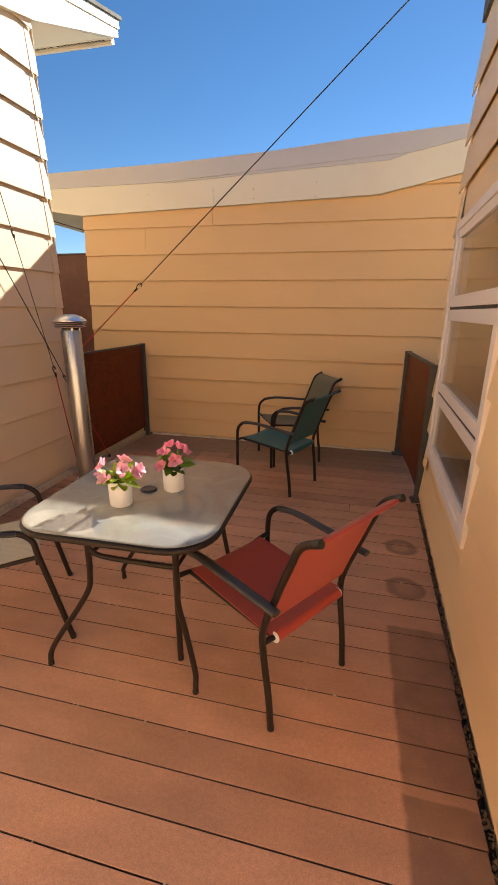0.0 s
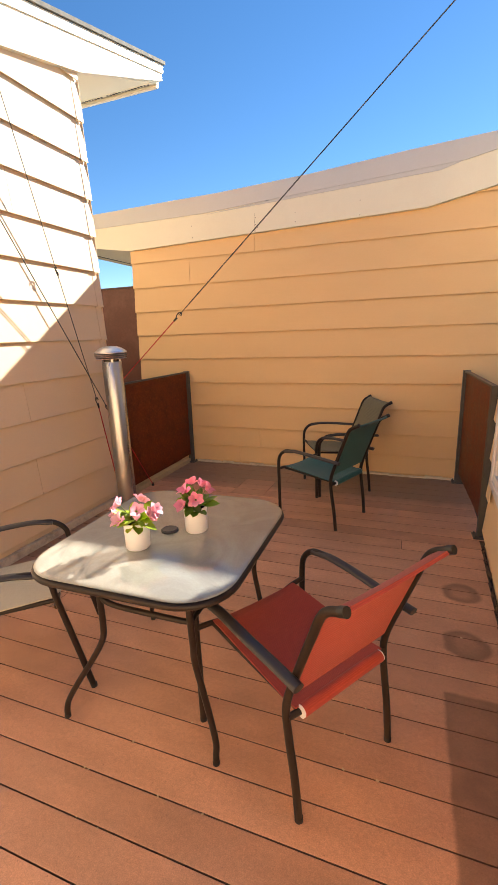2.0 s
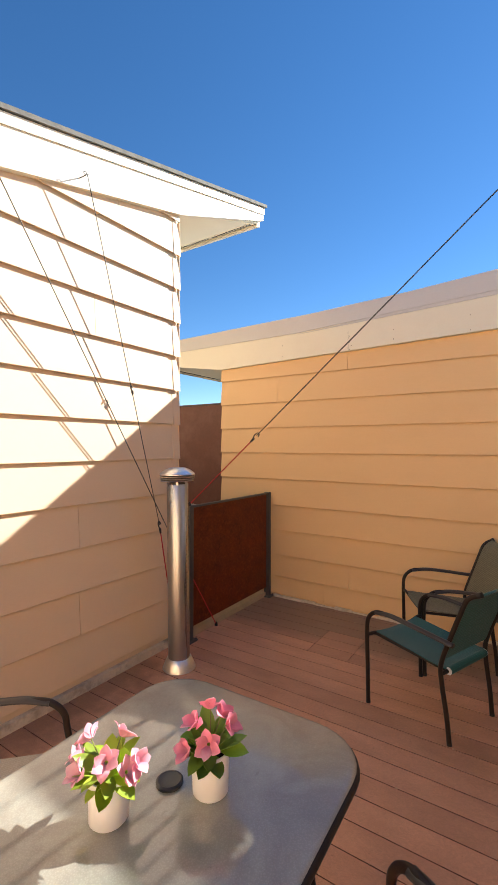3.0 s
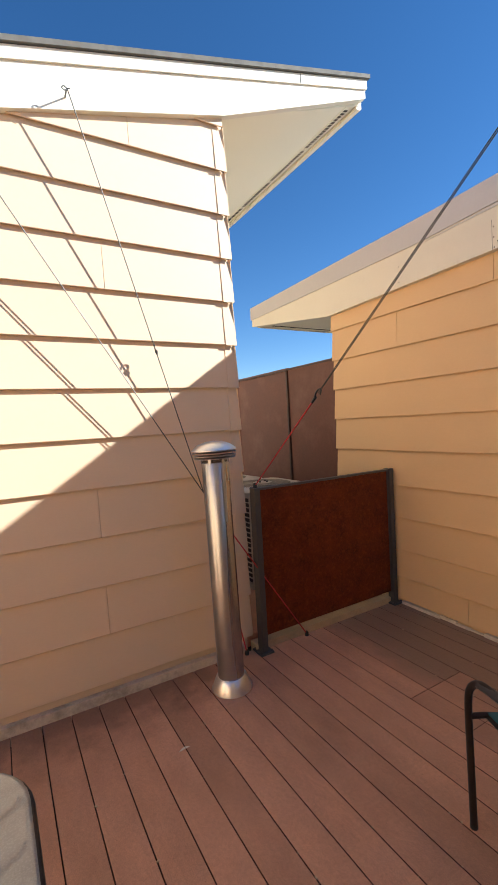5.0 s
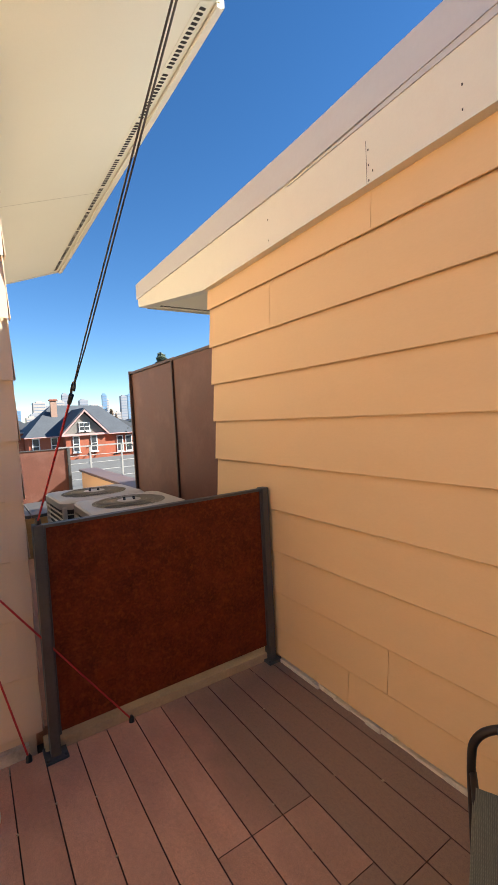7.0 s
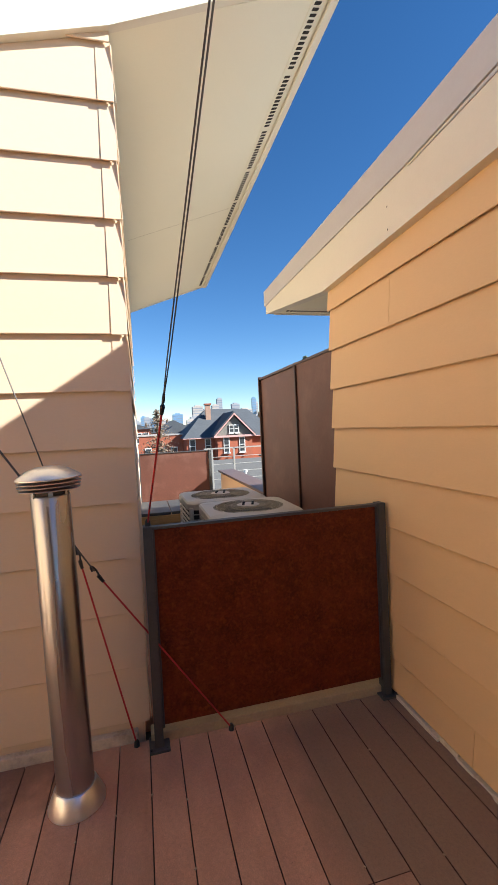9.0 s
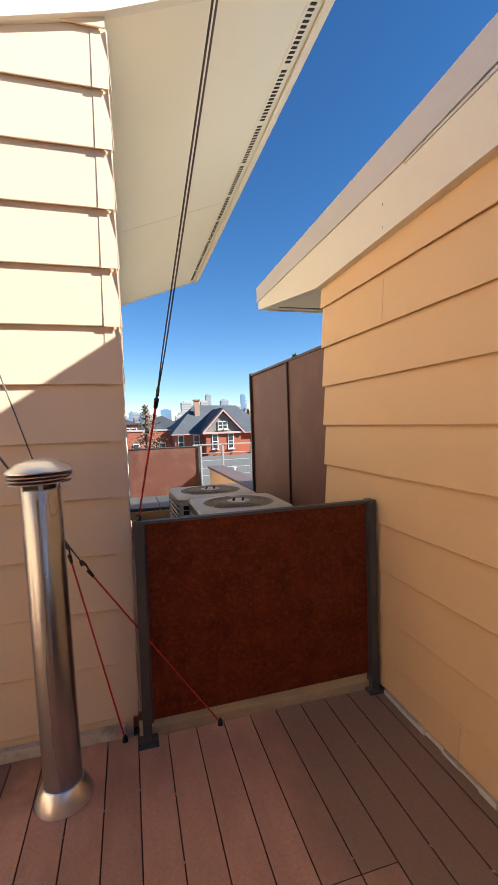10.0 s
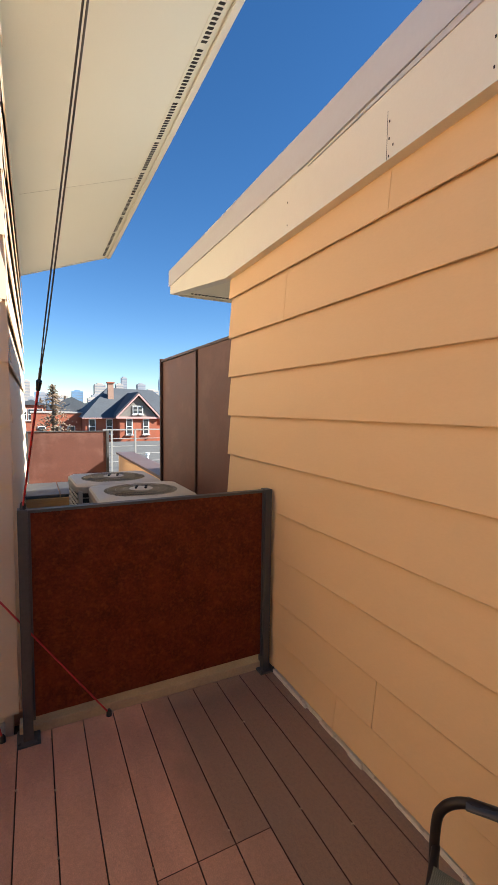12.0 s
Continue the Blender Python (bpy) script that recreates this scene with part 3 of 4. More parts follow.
part("eave_fascia", boxed((-4.20, FY1, 2.568), (-4.165, 8.5, 2.79)), TRIM, soffit_b)
bm = bmesh.new()
for k in range(90):
    y = 4.7 + k * 0.034
    box(bm, (-3.97, y, 2.538), (-3.94, y + 0.018, 2.55))
part("vent_slots", bm, SHADOW_GAP, soffit_b, "dark vent slots", kind="stuff")
part("roof_back", prism(bmesh.new(), [(-4.05, 2.74), (-0.8, 2.82), (0.87, 2.91), (4.2, 3.05), (4.2, 2.7), (-4.05, 2.6)], FY1 + 0.31, 8.6, "y"), SHINGLE, None,
     "low roof of the back building", kind="structure", category="roof")

# base flashing and caulk
part("base_flashing", boxed((LEFT_X - 0.01, -5, -0.05), (LEFT_X + 0.035, 3.25, 0.052), 0.004), FLASH_STRIP, None, "dirty grey flashing along the wall foot", kind="structure", category="trim")
bm = bmesh.new()
rng = random.Random(5)
x = -2.22
while x < 0.6:
    w = rng.uniform(0.05, 0.16)
    h = rng.uniform(0.008, 0.026)
    box(bm, (x, BACK_Y - rng.uniform(0.018, 0.034), -0.004), (x + w + 0.01, BACK_Y + 0.004, h), 0.004)
    x += w
part("caulk_line", bm, CAULK, None, "ragged pale caulk along the wall foot", kind="structure", category="trim")
part("deck_curb", boxed((-2.36, 3.31, -0.05), (-2.285, 4.585, 0.045), 0.005), material("tan curb", (0.45, 0.34, 0.21), 0.7, vary=0.2, scale=9, bump=0.2), None,
     "tan timber curb under the steel panel", kind="structure", category="trim")
bm = bmesh.new()
rng = random.Random(8)
for k in range(420):
    u = rng.uniform(0.02, 2.9)
    s = rng.uniform(0.003, 0.009)
    box(bm, (-s, -s, -s * 0.4), (s, s, s * 0.4), m=RIGHT @ pose(u, -0.022 + rng.uniform(-0.012, 0.012), -0.018, rng.uniform(0, 180), rng.uniform(0, 90), rng.uniform(0, 180)))
tagged(part("leaf_litter", bm, TWIG, None, "dry leaf litter in the gap beside the wall", category="litter"), kind="stuff")


# ---- window ----
def window():
    w = thing("window_1", "cream framed window of three stacked sashes", "window", RIGHT @ pose(0, 0, 0), kind="structure")
    zs = [WIN_Z0, 0.915, 1.453, WIN_Z1]

    def ring(bm, x0, x1, z0, z1, t, y0, y1, bev=0.003):
        box(bm, (x0, y0, z0), (x0 + t, y1, z1), bev)
        box(bm, (x1 - t, y0, z0), (x1, y1, z1), bev)
        box(bm, (x0 + t, y0 + 0.001, z0), (x1 - t, y1, z0 + t), bev)
        box(bm, (x0 + t, y0 + 0.001, z1 - t), (x1 - t, y1, z1), bev)
        return bm
    part("casing", ring(bmesh.new(), WIN_X0 - 0.03, WIN_X1 + 0.03, WIN_Z0 - 0.03, WIN_Z1 + 0.03, 0.05, -0.03, 0.02), VINYL, w)
    for a, b in zip(zs, zs[1:]):
        s = part("sash", ring(bmesh.new(), WIN_X0 + 0.02, WIN_X1 - 0.02, a + 0.008, b - 0.008, 0.062, -0.02, 0.06), VINYL, w)
        part("gasket", ring(bmesh.new(), WIN_X0 + 0.08, WIN_X1 - 0.08, a + 0.068, b - 0.068, 0.005, -0.012, 0.01, 0), VINYL, s)
        g = part("pane", boxed((WIN_X0 + 0.081, -0.006, a + 0.069), (WIN_X1 - 0.081, 0.0, b - 0.069)), PANE, s)
        g.visible_shadow = False
    for z in zs[1:-1]:
        part("mullion_gap", boxed((WIN_X0 + 0.02, -0.012, z - 0.0085), (WIN_X1 - 0.02, 0.02, z + 0.0085)), GASKET, w)
    return w


window()
blind = part("window_shade", box(bmesh.new(), (WIN_X0 + 0.1, 0.28, 0.95), (WIN_X1 + 0.3, 0.29, WIN_Z1 + 0.1), m=RIGHT), BLIND, None, "beige shade hanging behind the window glass", category="window shade")
tagged(blind, kind="structure")


# ---- steel panels ----
def steel_panel(m, length, height, sheet, label):
    p = thing("railing_panel", label, "railing", m)
    part("sheet", boxed((0.04, -0.004, 0.10), (length - 0.04, 0.004, height - 0.012)), sheet, p)
    part("top_rail", boxed((0, -0.02, height - 0.014), (length, 0.02, height), 0.002), STEEL, p, "dark steel angle")
    for x in (0.0, length - 0.036):
        q = part("post", boxed((x - 0.004, -0.03, 0.0), (x + 0.038, 0.03, height + 0.004), 0.003), STEEL, p)
        part("base_plate", boxed((x - 0.03, -0.055, 0.0), (x + 0.066, 0.055, 0.012), 0.002), STEEL, q)
        for dx in (-0.02, 0.056):
            for dy in (-0.04, 0.04):
                part("bolt", lathe(bmesh.new(), [(0.007, 0.011), (0.007, 0.02), (0.004, 0.022)], 8, (x + dx, dy)), STEEL, q)
    for x in (0.036, length - 0.048):
        part("edge_strip", boxed((x, -0.012, 0.09), (x + 0.012, 0.012, height - 0.014)), STEEL, p)
    return p


steel_panel(pose(-2.26, 3.33, 0, 0, 0, 90.8), 1.262, 1.06, RUST, "dark rust-brown steel railing panel between grey posts")
steel_panel(pose(0.640, 3.345, 0, 0, 0, 92.6), 1.235, 1.062, RUST, "rust-brown steel railing panel beside the window wall")

screen = thing("privacy_screen", "tall brown weathered steel screen in two sheets", "screen", pose(-2.93, 4.655, 0))
part("sheet", boxed((-0.72, -0.004, 0.0), (0.03, 0.004, 2.01)), RUST_PALE, screen)
part("sheet", boxed((-1.86, 0.008, 0.0), (-0.735, 0.016, 2.035)), RUST_PALE, screen)
part("flange", boxed((-0.75, -0.02, 0.0), (-0.725, 0.016, 2.005), 0.002), SCREEN_EDGE, screen, "dark folded flange")
part("top_edge", boxed((-1.87, -0.012, 2.005), (0.03, 0.02, 2.025), 0.002), SCREEN_EDGE, screen)
part("side_edge", boxed((-1.89, -0.02, 0.0), (-1.862, 0.03, 2.04), 0.002), SCREEN_EDGE, screen)


# ---- flue pipe ----
def flue():
    f = thing("flue_pipe", "brushed stainless vent pipe with louvred rain cap", "vent pipe", pose(-2.047, 3.005, 0.002, 1.2, 0.1, 0))
    part("pipe", lathe(bmesh.new(), [(0.074, 0.03), (0.074, 1.268), (0.071, 1.273)], 48), STAINLESS, f, smooth=True)
    part("flashing_cone", lathe(bmesh.new(), [(0.113, 0.0), (0.1125, 0.005), (0.084, 0.071), (0.079, 0.0755), (0.073, 0.074)], 48), ALUMINIUM, f, "bright aluminium cone", smooth=True)
    part("seam", boxed((0.0735, -0.004, 0.12), (0.0755, 0.004, 1.238)), STAINLESS, f)
    cap = part("cap", lathe(bmesh.new(), [(0.09, 1.340), (0.122, 1.337), (0.1225, 1.342), (0.112, 1.352), (0.085, 1.371), (0.05, 1.384), (0.012, 1.388)], 48), ALUMINIUM, f, "domed cap", smooth=True)
    for k in range(3):
        z = 1.327 - 0.014 * k
        part("louvre_ring", lathe(bmesh.new(), [(0.085, z + 0.009), (0.121 - 0.003 * k, z), (0.119 - 0.003 * k, z - 0.005), (0.083, z + 0.002)], 48), ALUMINIUM, cap, smooth=True)
    part("throat", lathe(bmesh.new(), [(0.066, 1.22), (0.066, 1.335)], 32), AC_DARK, cap, smooth=True)
    for k in range(6):
        a = k * math.pi / 3 + 0.2
        part("strut", box(bmesh.new(), (0.066, -0.008, 1.268), (0.0755, 0.008, 1.31), m=Matrix.Rotation(a, 4, "Z")), STAINLESS, cap)
    return f


flue()


# ---- cables ----
def hook(bm, at, d, size=0.028):
    """An open S-hook at a point, in line with a cord of direction d."""
    d = Vector(d).normalized()
    s = d.cross(Vector((0.2, 1, 0.1))).normalized()
    pts = [Vector(at) + d * (size * math.sin(a)) + s * (size * 0.6 * math.cos(a)) for a in (math.radians(q) for q in range(-110, 170, 25))]
    tube(bm, pts, 0.0042, 8)
    tube(bm, [Vector(at) - d * size * 2.3, Vector(at) - d * size * 0.9], [0.007, 0.009], 8)
    return bm


def guy(name, label, foot, hook_at, top, sag=0.0, double=True, clip=None):
    g = thing(name, label, "cable", Matrix.Translation(foot))
    f0, h, t = Vector((0, 0, 0)), Vector(hook_at) - Vector(foot), Vector(top) - Vector(foot)
    part("bungee_cord", tube(bmesh.new(), [f0 + Vector((0, 0, 0.012)), h - (h - f0).normalized() * 0.06], 0.0042, 8), STRAP, g, "red elastic cord", smooth=True)
    part("hook", hook(bmesh.new(), h, (h - f0)), PLASTIC, g, "black plastic hook", smooth=True)
    part("anchor", lathe(bmesh.new(), [(0.014, 0.0), (0.012, 0.022), (0.006, 0.032)], 12), PLASTIC, g, smooth=True)
    d = (t - h).normalized()
    s = d.cross(Vector((0.3, 0.2, 1))).normalized() * 0.0038
    for k in ((-1, 1) if double else (0,)):
        part("cable", tube(bmesh.new(), [h + s * 0.2 * k, h + (t - h) * 0.04 + s * k, t + s * k], 0.0024 if double else 0.003, 6), CABLE, g, smooth=True)
    if clip is not None:
        part("clip", hook(bmesh.new(), Vector(clip) - Vector(foot), d, 0.018), PLASTIC, g, smooth=True)
    return g


RAIL_FOOT = (-2.258, 3.35, 1.064)
main_hook = Vector((-1.680, 3.421, 1.610))
main_dir = Vector((0.735, 0.0848, 0.673))
guy("guy_cable", "black guy cable tied to the railing post with red cord", RAIL_FOOT, main_hook, main_hook + main_dir * 4.6)
guy("guy_cable", "thin black cable from the fascia eye down to the deck", (-2.292, 3.242, 0.0), (-2.272, 3.035, 0.958), (-2.236, 2.384, 3.18), double=False, clip=(-2.256, 2.753, 1.925))
guy("guy_cable", "double black cable beside the wall with red cord", (-2.262, 3.70, 0.0), (-2.235, 3.105, 0.887), (-2.215, 0.6, 4.93))
eye = thing("eye_bolt", "small metal eye bolt with wire on the fascia", "eye bolt", pose(-2.30, 2.38, 3.18))
part("shank", tube(bmesh.new(), [(-0.01, 0, 0), (0.066, 0, 0)], 0.004, 8), STEEL, eye, smooth=True)
part("wire", tube(bmesh.new(), smooth_line([(0.064, 0.0, -0.004), (0.066, -0.012, -0.01), (0.066, -0.024, 0.0), (0.066, -0.012, 0.01), (0.064, 0.0, 0.004), (0.064, 0.016, 0.008)]), 0.0026, 6), STEEL, eye, smooth=True)


# ---- chairs ----
def sling_chair(fabric, label, m, group, splay=0.0):
    c = thing("sling_chair", label, "chair", m, group)
    for s in (-1, 1):
        part("rear_leg", tube(bmesh.new(), smooth_line([(s * 0.217, -0.243, 0.0), (s * 0.220, -0.230, 0.14), (s * 0.224, -0.205, 0.31), (s * 0.227, -0.206, 0.41), (s * 0.228, -0.262, 0.57), (s * 0.228, -0.312, 0.70), (s * 0.228, -0.338, 0.764), (s * 0.228, -0.364, 0.793), (s * 0.228, -0.402, 0.812)]), 0.0125, 12), FRAME, c, smooth=True)
        part("front_leg", tube(bmesh.new(), smooth_line([(s * 0.262, 0.243 + splay, 0.0), (s * 0.263, 0.247 + splay * 0.5, 0.22), (s * 0.264, 0.250, 0.44), (s * 0.264, 0.234, 0.515), (s * 0.264, 0.182, 0.558), (s * 0.264, 0.11, 0.566)]), 0.0125, 12), FRAME, c, smooth=True)
        part("armrest", tube(bmesh.new(), smooth_line([(s * 0.264, 0.182, 0.557), (s * 0.265, 0.08, 0.568), (s * 0.264, -0.07, 0.557), (s * 0.258, -0.20, 0.542), (s * 0.256, -0.288, 0.534)]), 0.019, 12, 0.62), ARM, c, "flat black armrest", smooth=True)
        part("seat_rail", tube(bmesh.new(), smooth_line([(s * 0.196, 0.238, 0.398), (s * 0.192, 0.08, 0.384), (s * 0.187, -0.08, 0.370), (s * 0.182, -0.216, 0.358)]), 0.0095, 10), FRAME, c, smooth=True)
    part("crossbar", tube(bmesh.new(), smooth_line([(-0.262, 0.246, 0.406), (-0.2, 0.240, 0.404), (-0.1, 0.232, 0.390), (0, 0.230, 0.386), (0.1, 0.232, 0.390), (0.2, 0.240, 0.404), (0.262, 0.246, 0.406)]), 0.0105, 10), FRAME, c, smooth=True)
    part("crossbar", tube(bmesh.new(), [(-0.223, -0.207, 0.354), (-0.185, -0.214, 0.358), (0.185, -0.214, 0.358), (0.223, -0.207, 0.354)], 0.0105, 10), FRAME, c, smooth=True)

    def sheet(line, half, thick, dip):
        bm = bmesh.new()
        rows = []
        n = len(line)
        for i, (y, z) in enumerate(line):
            row = []
            for k in range(9):
                u = -1 + k / 4
                row.append(bm.verts.new((u * half, y, z - dip * (1 - u * u) * math.sin(math.pi * i / (n - 1)))))
            rows.append(row)
        for a, b in zip(rows, rows[1:]):
            for k in range(8):
                bm.faces.new((a[k], a[k + 1], b[k + 1], b[k]))
        bmesh.ops.recalc_face_normals(bm, faces=bm.faces)
        bmesh.ops.solidify(bm, geom=bm.faces[:], thickness=thick)
        return bm
    seat_line = [(0.238, 0.392), (0.246, 0.404), (0.238, 0.414), (0.19, 0.412), (0.12, 0.404), (0.04, 0.396), (-0.05, 0.387), (-0.13, 0.378), (-0.18, 0.374), (-0.212, 0.376)]
    part("seat", sheet(seat_line, 0.199, 0.004, 0.020), fabric, c, "woven sling seat", smooth=True)
    part("seat_hem", tube(bmesh.new(), [(-0.180, -0.218, 0.359), (0.180, -0.218, 0.359)], 0.0205, 16), fabric, c, "rolled fabric hem", smooth=True)
    back_line = [(-0.206, 0.425), (-0.236, 0.51), (-0.268, 0.59), (-0.299, 0.67), (-0.328, 0.745), (-0.348, 0.778), (-0.376, 0.802), (-0.404, 0.816), (-0.412, 0.808), (-0.404, 0.797)]
    part("backrest", sheet(back_line, 0.216, 0.004, 0.006), fabric, c, "woven sling back", smooth=True)
    for s in (-1, 1):
        part("end_cap", tube(bmesh.new(), [(s * 0.180, -0.218, 0.359), (s * 0.185, -0.218, 0.359)], 0.0195, 14), POT, c, "white plastic end cap", smooth=True)
        part("post_cap", tube(bmesh.new(), [(s * 0.228, -0.398, 0.811), (s * 0.228, -0.418, 0.820)], 0.0142, 12), PLASTIC, c, smooth=True)
        part("foot_cap", lathe(bmesh.new(), [(0.0134, 0.0), (0.0134, 0.014), (0.0126, 0.016)], 12, (s * 0.217, -0.243)), PLASTIC, c, smooth=True)
        part("foot_cap", lathe(bmesh.new(), [(0.0134, 0.0), (0.0134, 0.014), (0.0126, 0.016)], 12, (s * 0.262, 0.243 + splay)), PLASTIC, c, smooth=True)
    return c


sling_chair(RED_SLING, "red woven sling chair with dark metal frame at the table", pose(-0.209, 1.472, 0, 0, 0, 57), "patio chairs")
sling_chair(TEAL_SLING, "teal woven sling chair with dark metal frame by the wall", pose(-0.494, 3.475, 0, 0, 0, 68), "patio chairs")
sling_chair(OLIVE_SLING, "olive grey woven sling chair against the tan wall", pose(-0.508, 4.178, 0, 0, 0, 118), "patio chairs")
sling_chair(TAN_SLING, "tan woven sling chair with black frame at the table", pose(-1.508, 1.393, 0, 0, 0, -53.4), "patio chairs", 0.1)


# ---- table ----
def rounded(w, d, r, n=8):
    out = []
    for cx, cy, a0 in ((w - r, d - r, 0), (r - w, d - r, 90), (r - w, r - d, 180), (w - r, r - d, 270)):
        for k in range(n + 1):
            a = radians(a0 + 90 * k / n)
            out.append((cx + r * math.cos(a), cy + r * math.sin(a)))
    return out


TABLE_Z = 0.692


def table():
    t = thing("patio_table", "square glass patio table with dark metal legs", "table", pose(-0.734, 1.549, 0, 0, 0, 1))
    w, d, r = 0.374, 0.420, 0.165
    # glass with a rolled edge, lying in the rim
    bm = bmesh.new()
    loops = []
    for inset, z in ((0.012, -0.010), (0.001, -0.0085), (-0.003, -0.005), (0.000, -0.0025), (0.006, -0.0008), (0.016, 0.0)):
        loops.append([bm.verts.new((x, y, TABLE_Z + z)) for x, y in rounded(w - inset, d - inset, r - inset)])
    for a, b in zip(loops, loops[1:]):
        for k in range(len(a)):
            q = (k + 1) % len(a)
            bm.faces.new((a[k], a[q], b[q], b[k]))
    bm.faces.new(loops[0][::-1])
    bm.faces.new(loops[-1])
    part("tabletop", bm, TABLE_GLASS, t, "hazy pebbled glass top", smooth=True)
    rim = [(x, y, TABLE_Z - 0.0205) for x, y in rounded(w, d, r)]
    bm = tube(bmesh.new(), rim + rim[:1], 0.0118, 10, 1.0, caps=False)
    bmesh.ops.remove_doubles(bm, verts=bm.verts, dist=0.004)
    part("rim", bm, FRAME, t, "dark bronze rim", smooth=True)
    for sy in (-1, 1):
        for tx, kx, fx in ((-0.10, -0.135, -0.343), (0.241, 0.232, 0.293)):
            pts = [(tx, sy * 0.335, TABLE_Z - 0.02), (tx, sy * 0.332, 0.58), (tx + (kx - tx) * 0.3, sy * 0.32, 0.47), (kx, sy * 0.305, 0.39), (kx + (fx - kx) * 0.32, sy * 0.300, 0.28), (kx + (fx - kx) * 0.68, sy * 0.300, 0.17), (kx + (fx - kx) * 0.96, sy * 0.303, 0.075), (fx, sy * 0.313, 0.035), (fx, sy * 0.315, 0.0)]
            leg = part("leg", tube(bmesh.new(), smooth_line(pts), 0.0112, 12), FRAME, t, smooth=True)
            part("foot_cap", lathe(bmesh.new(), [(0.0125, 0.0), (0.0125, 0.012), (0.0113, 0.014)], 12, (fx, sy * 0.315)), PLASTIC, leg, smooth=True)
        part("stretcher", tube(bmesh.new(), smooth_line([(-0.10, sy * 0.333, 0.60), (-0.08, sy * 0.328, 0.572), (-0.02, sy * 0.322, 0.556), (0.14, sy * 0.322, 0.553), (0.21, sy * 0.326, 0.556), (0.241, sy * 0.326, 0.56)]), 0.010, 10), FRAME, t, smooth=True)
    for x in (-0.10, 0.241):
        part("stretcher", tube(bmesh.new(), [(x, -0.32, 0.56), (x, 0.32, 0.56)], 0.008, 10), FRAME, t, smooth=True)
    part("hole_plug", lathe(bmesh.new(), [(0.034, TABLE_Z), (0.034, TABLE_Z + 0.006), (0.028, TABLE_Z + 0.009), (0.024, TABLE_Z + 0.008), (0.006, TABLE_Z + 0.008)], 32, (-0.008, 0.0)), ARM, t, "dark plastic umbrella hole plug", smooth=True)
    return t


table()


# ---- flower pots ----
def leaf_bm(length, width, bend, cup=0.2):
    bm = bmesh.new()
    rows = []
    for i in range(7):
        t = i / 6
        w = width * (math.sin(math.pi * min(1, t * 0.97 + 0.03)) ** 0.75) * (1 - 0.25 * t)
        y, z = length * t, bend * math.sin(t * 1.9) - 0.3 * bend * t * t
        rows.append([bm.verts.new((u * w, y, z + abs(u) * w * cup)) for u in (-1, -0.5, 0, 0.5, 1)])
    for a, b in zip(rows, rows[1:]):
        for k in range(4):
            bm.faces.new((a[k], a[k + 1], b[k + 1], b[k]))
    bmesh.ops.recalc_face_normals(bm, faces=bm.faces)
    bmesh.ops.solidify(bm, geom=bm.faces[:], thickness=0.0008)
    return bm


def flower_pot(m, seed, label, blooms, foliage, petals):
    rng = random.Random(seed)
    p = thing("flower_pot", label, "potted flowers", m @ Matrix.Diagonal((1.16, 1.16, 1.16, 1)), "flower pots")
    part("pot", lathe(bmesh.new(), [(0.035, 0.0), (0.0375, 0.003), (0.0395, 0.085), (0.0395, 0.088), (0.036, 0.088), (0.035, 0.074)], 36), POT, p, "smooth white pot", smooth=True)
    part("soil", lathe(bmesh.new(), [(0.034, 0.070), (0.034, 0.076), (0.01, 0.078)], 20), SOIL, p)
    stems = bmesh.new()
    for k in range(26):
        a = k * 2.4 + rng.uniform(-0.3, 0.3)
        tilt = rng.uniform(-25, 60)
        lf = part("leaf", leaf_bm(rng.uniform(0.048, 0.068), rng.uniform(0.016, 0.022), rng.uniform(-0.012, 0.016)), foliage, p, smooth=True)
        base = Vector((0.016 * math.cos(a), 0.016 * math.sin(a), 0.085 + 0.004 * (k % 5)))
        lf.matrix_basis = Matrix.Translation(base) @ Matrix.Rotation(a - math.pi / 2, 4, "Z") @ pose(0, 0, 0, tilt, rng.uniform(-30, 30), 0)
        tube(stems, [(base.x * 0.4, base.y * 0.4, 0.074), base], 0.0014, 5)
    for k, (dx, dy, dz) in enumerate(blooms):
        bm = bmesh.new()
        head = Vector((dx, dy, 0.088 + (dz - 0.085) * 0.88))
        tube(stems, smooth_line([(0, 0, 0.074), (dx * 0.4, dy * 0.4, head.z * 0.75), head]), 0.0013, 5)
        out = Vector((dx, dy, 0.03)).normalized()
        turn = out.to_track_quat("Z", "Y").to_matrix().to_4x4()
        for q in range(6):
            sub = leaf_bm(rng.uniform(0.025, 0.033), 0.0135, rng.uniform(0.004, 0.012), 0.12)
            mat = Matrix.Translation(head) @ turn @ Matrix.Rotation(q * math.pi / 3 + rng.uniform(-0.2, 0.2), 4, "Z") @ pose(0, 0.003, 0, rng.uniform(0, 52), rng.uniform(-15, 15), 0)
            sub.transform(mat)
            tmp = bpy.data.meshes.new("tmp")
            sub.to_mesh(tmp)
            sub.free()
            bm.from_mesh(tmp)
            bpy.data.meshes.remove(tmp)
        part("flower", bm, petals, p, "pink petals", smooth=True)
    part("stems", stems, STEM, p, smooth=True)
    return p


flower_pot(pose(-0.785, 1.398, TABLE_Z, 0, 0, 10), 3, "white pot with bright pink artificial flowers on the table",
           [(-0.055, 0.01, 0.135), (-0.05, -0.02, 0.115), (-0.028, -0.045, 0.105), (0.005, 0.03, 0.145), (0.052, -0.012, 0.112), (0.062, 0.005, 0.125), (0.02, -0.03, 0.135)], LEAF_SUNLIT, PETAL_SUNLIT)
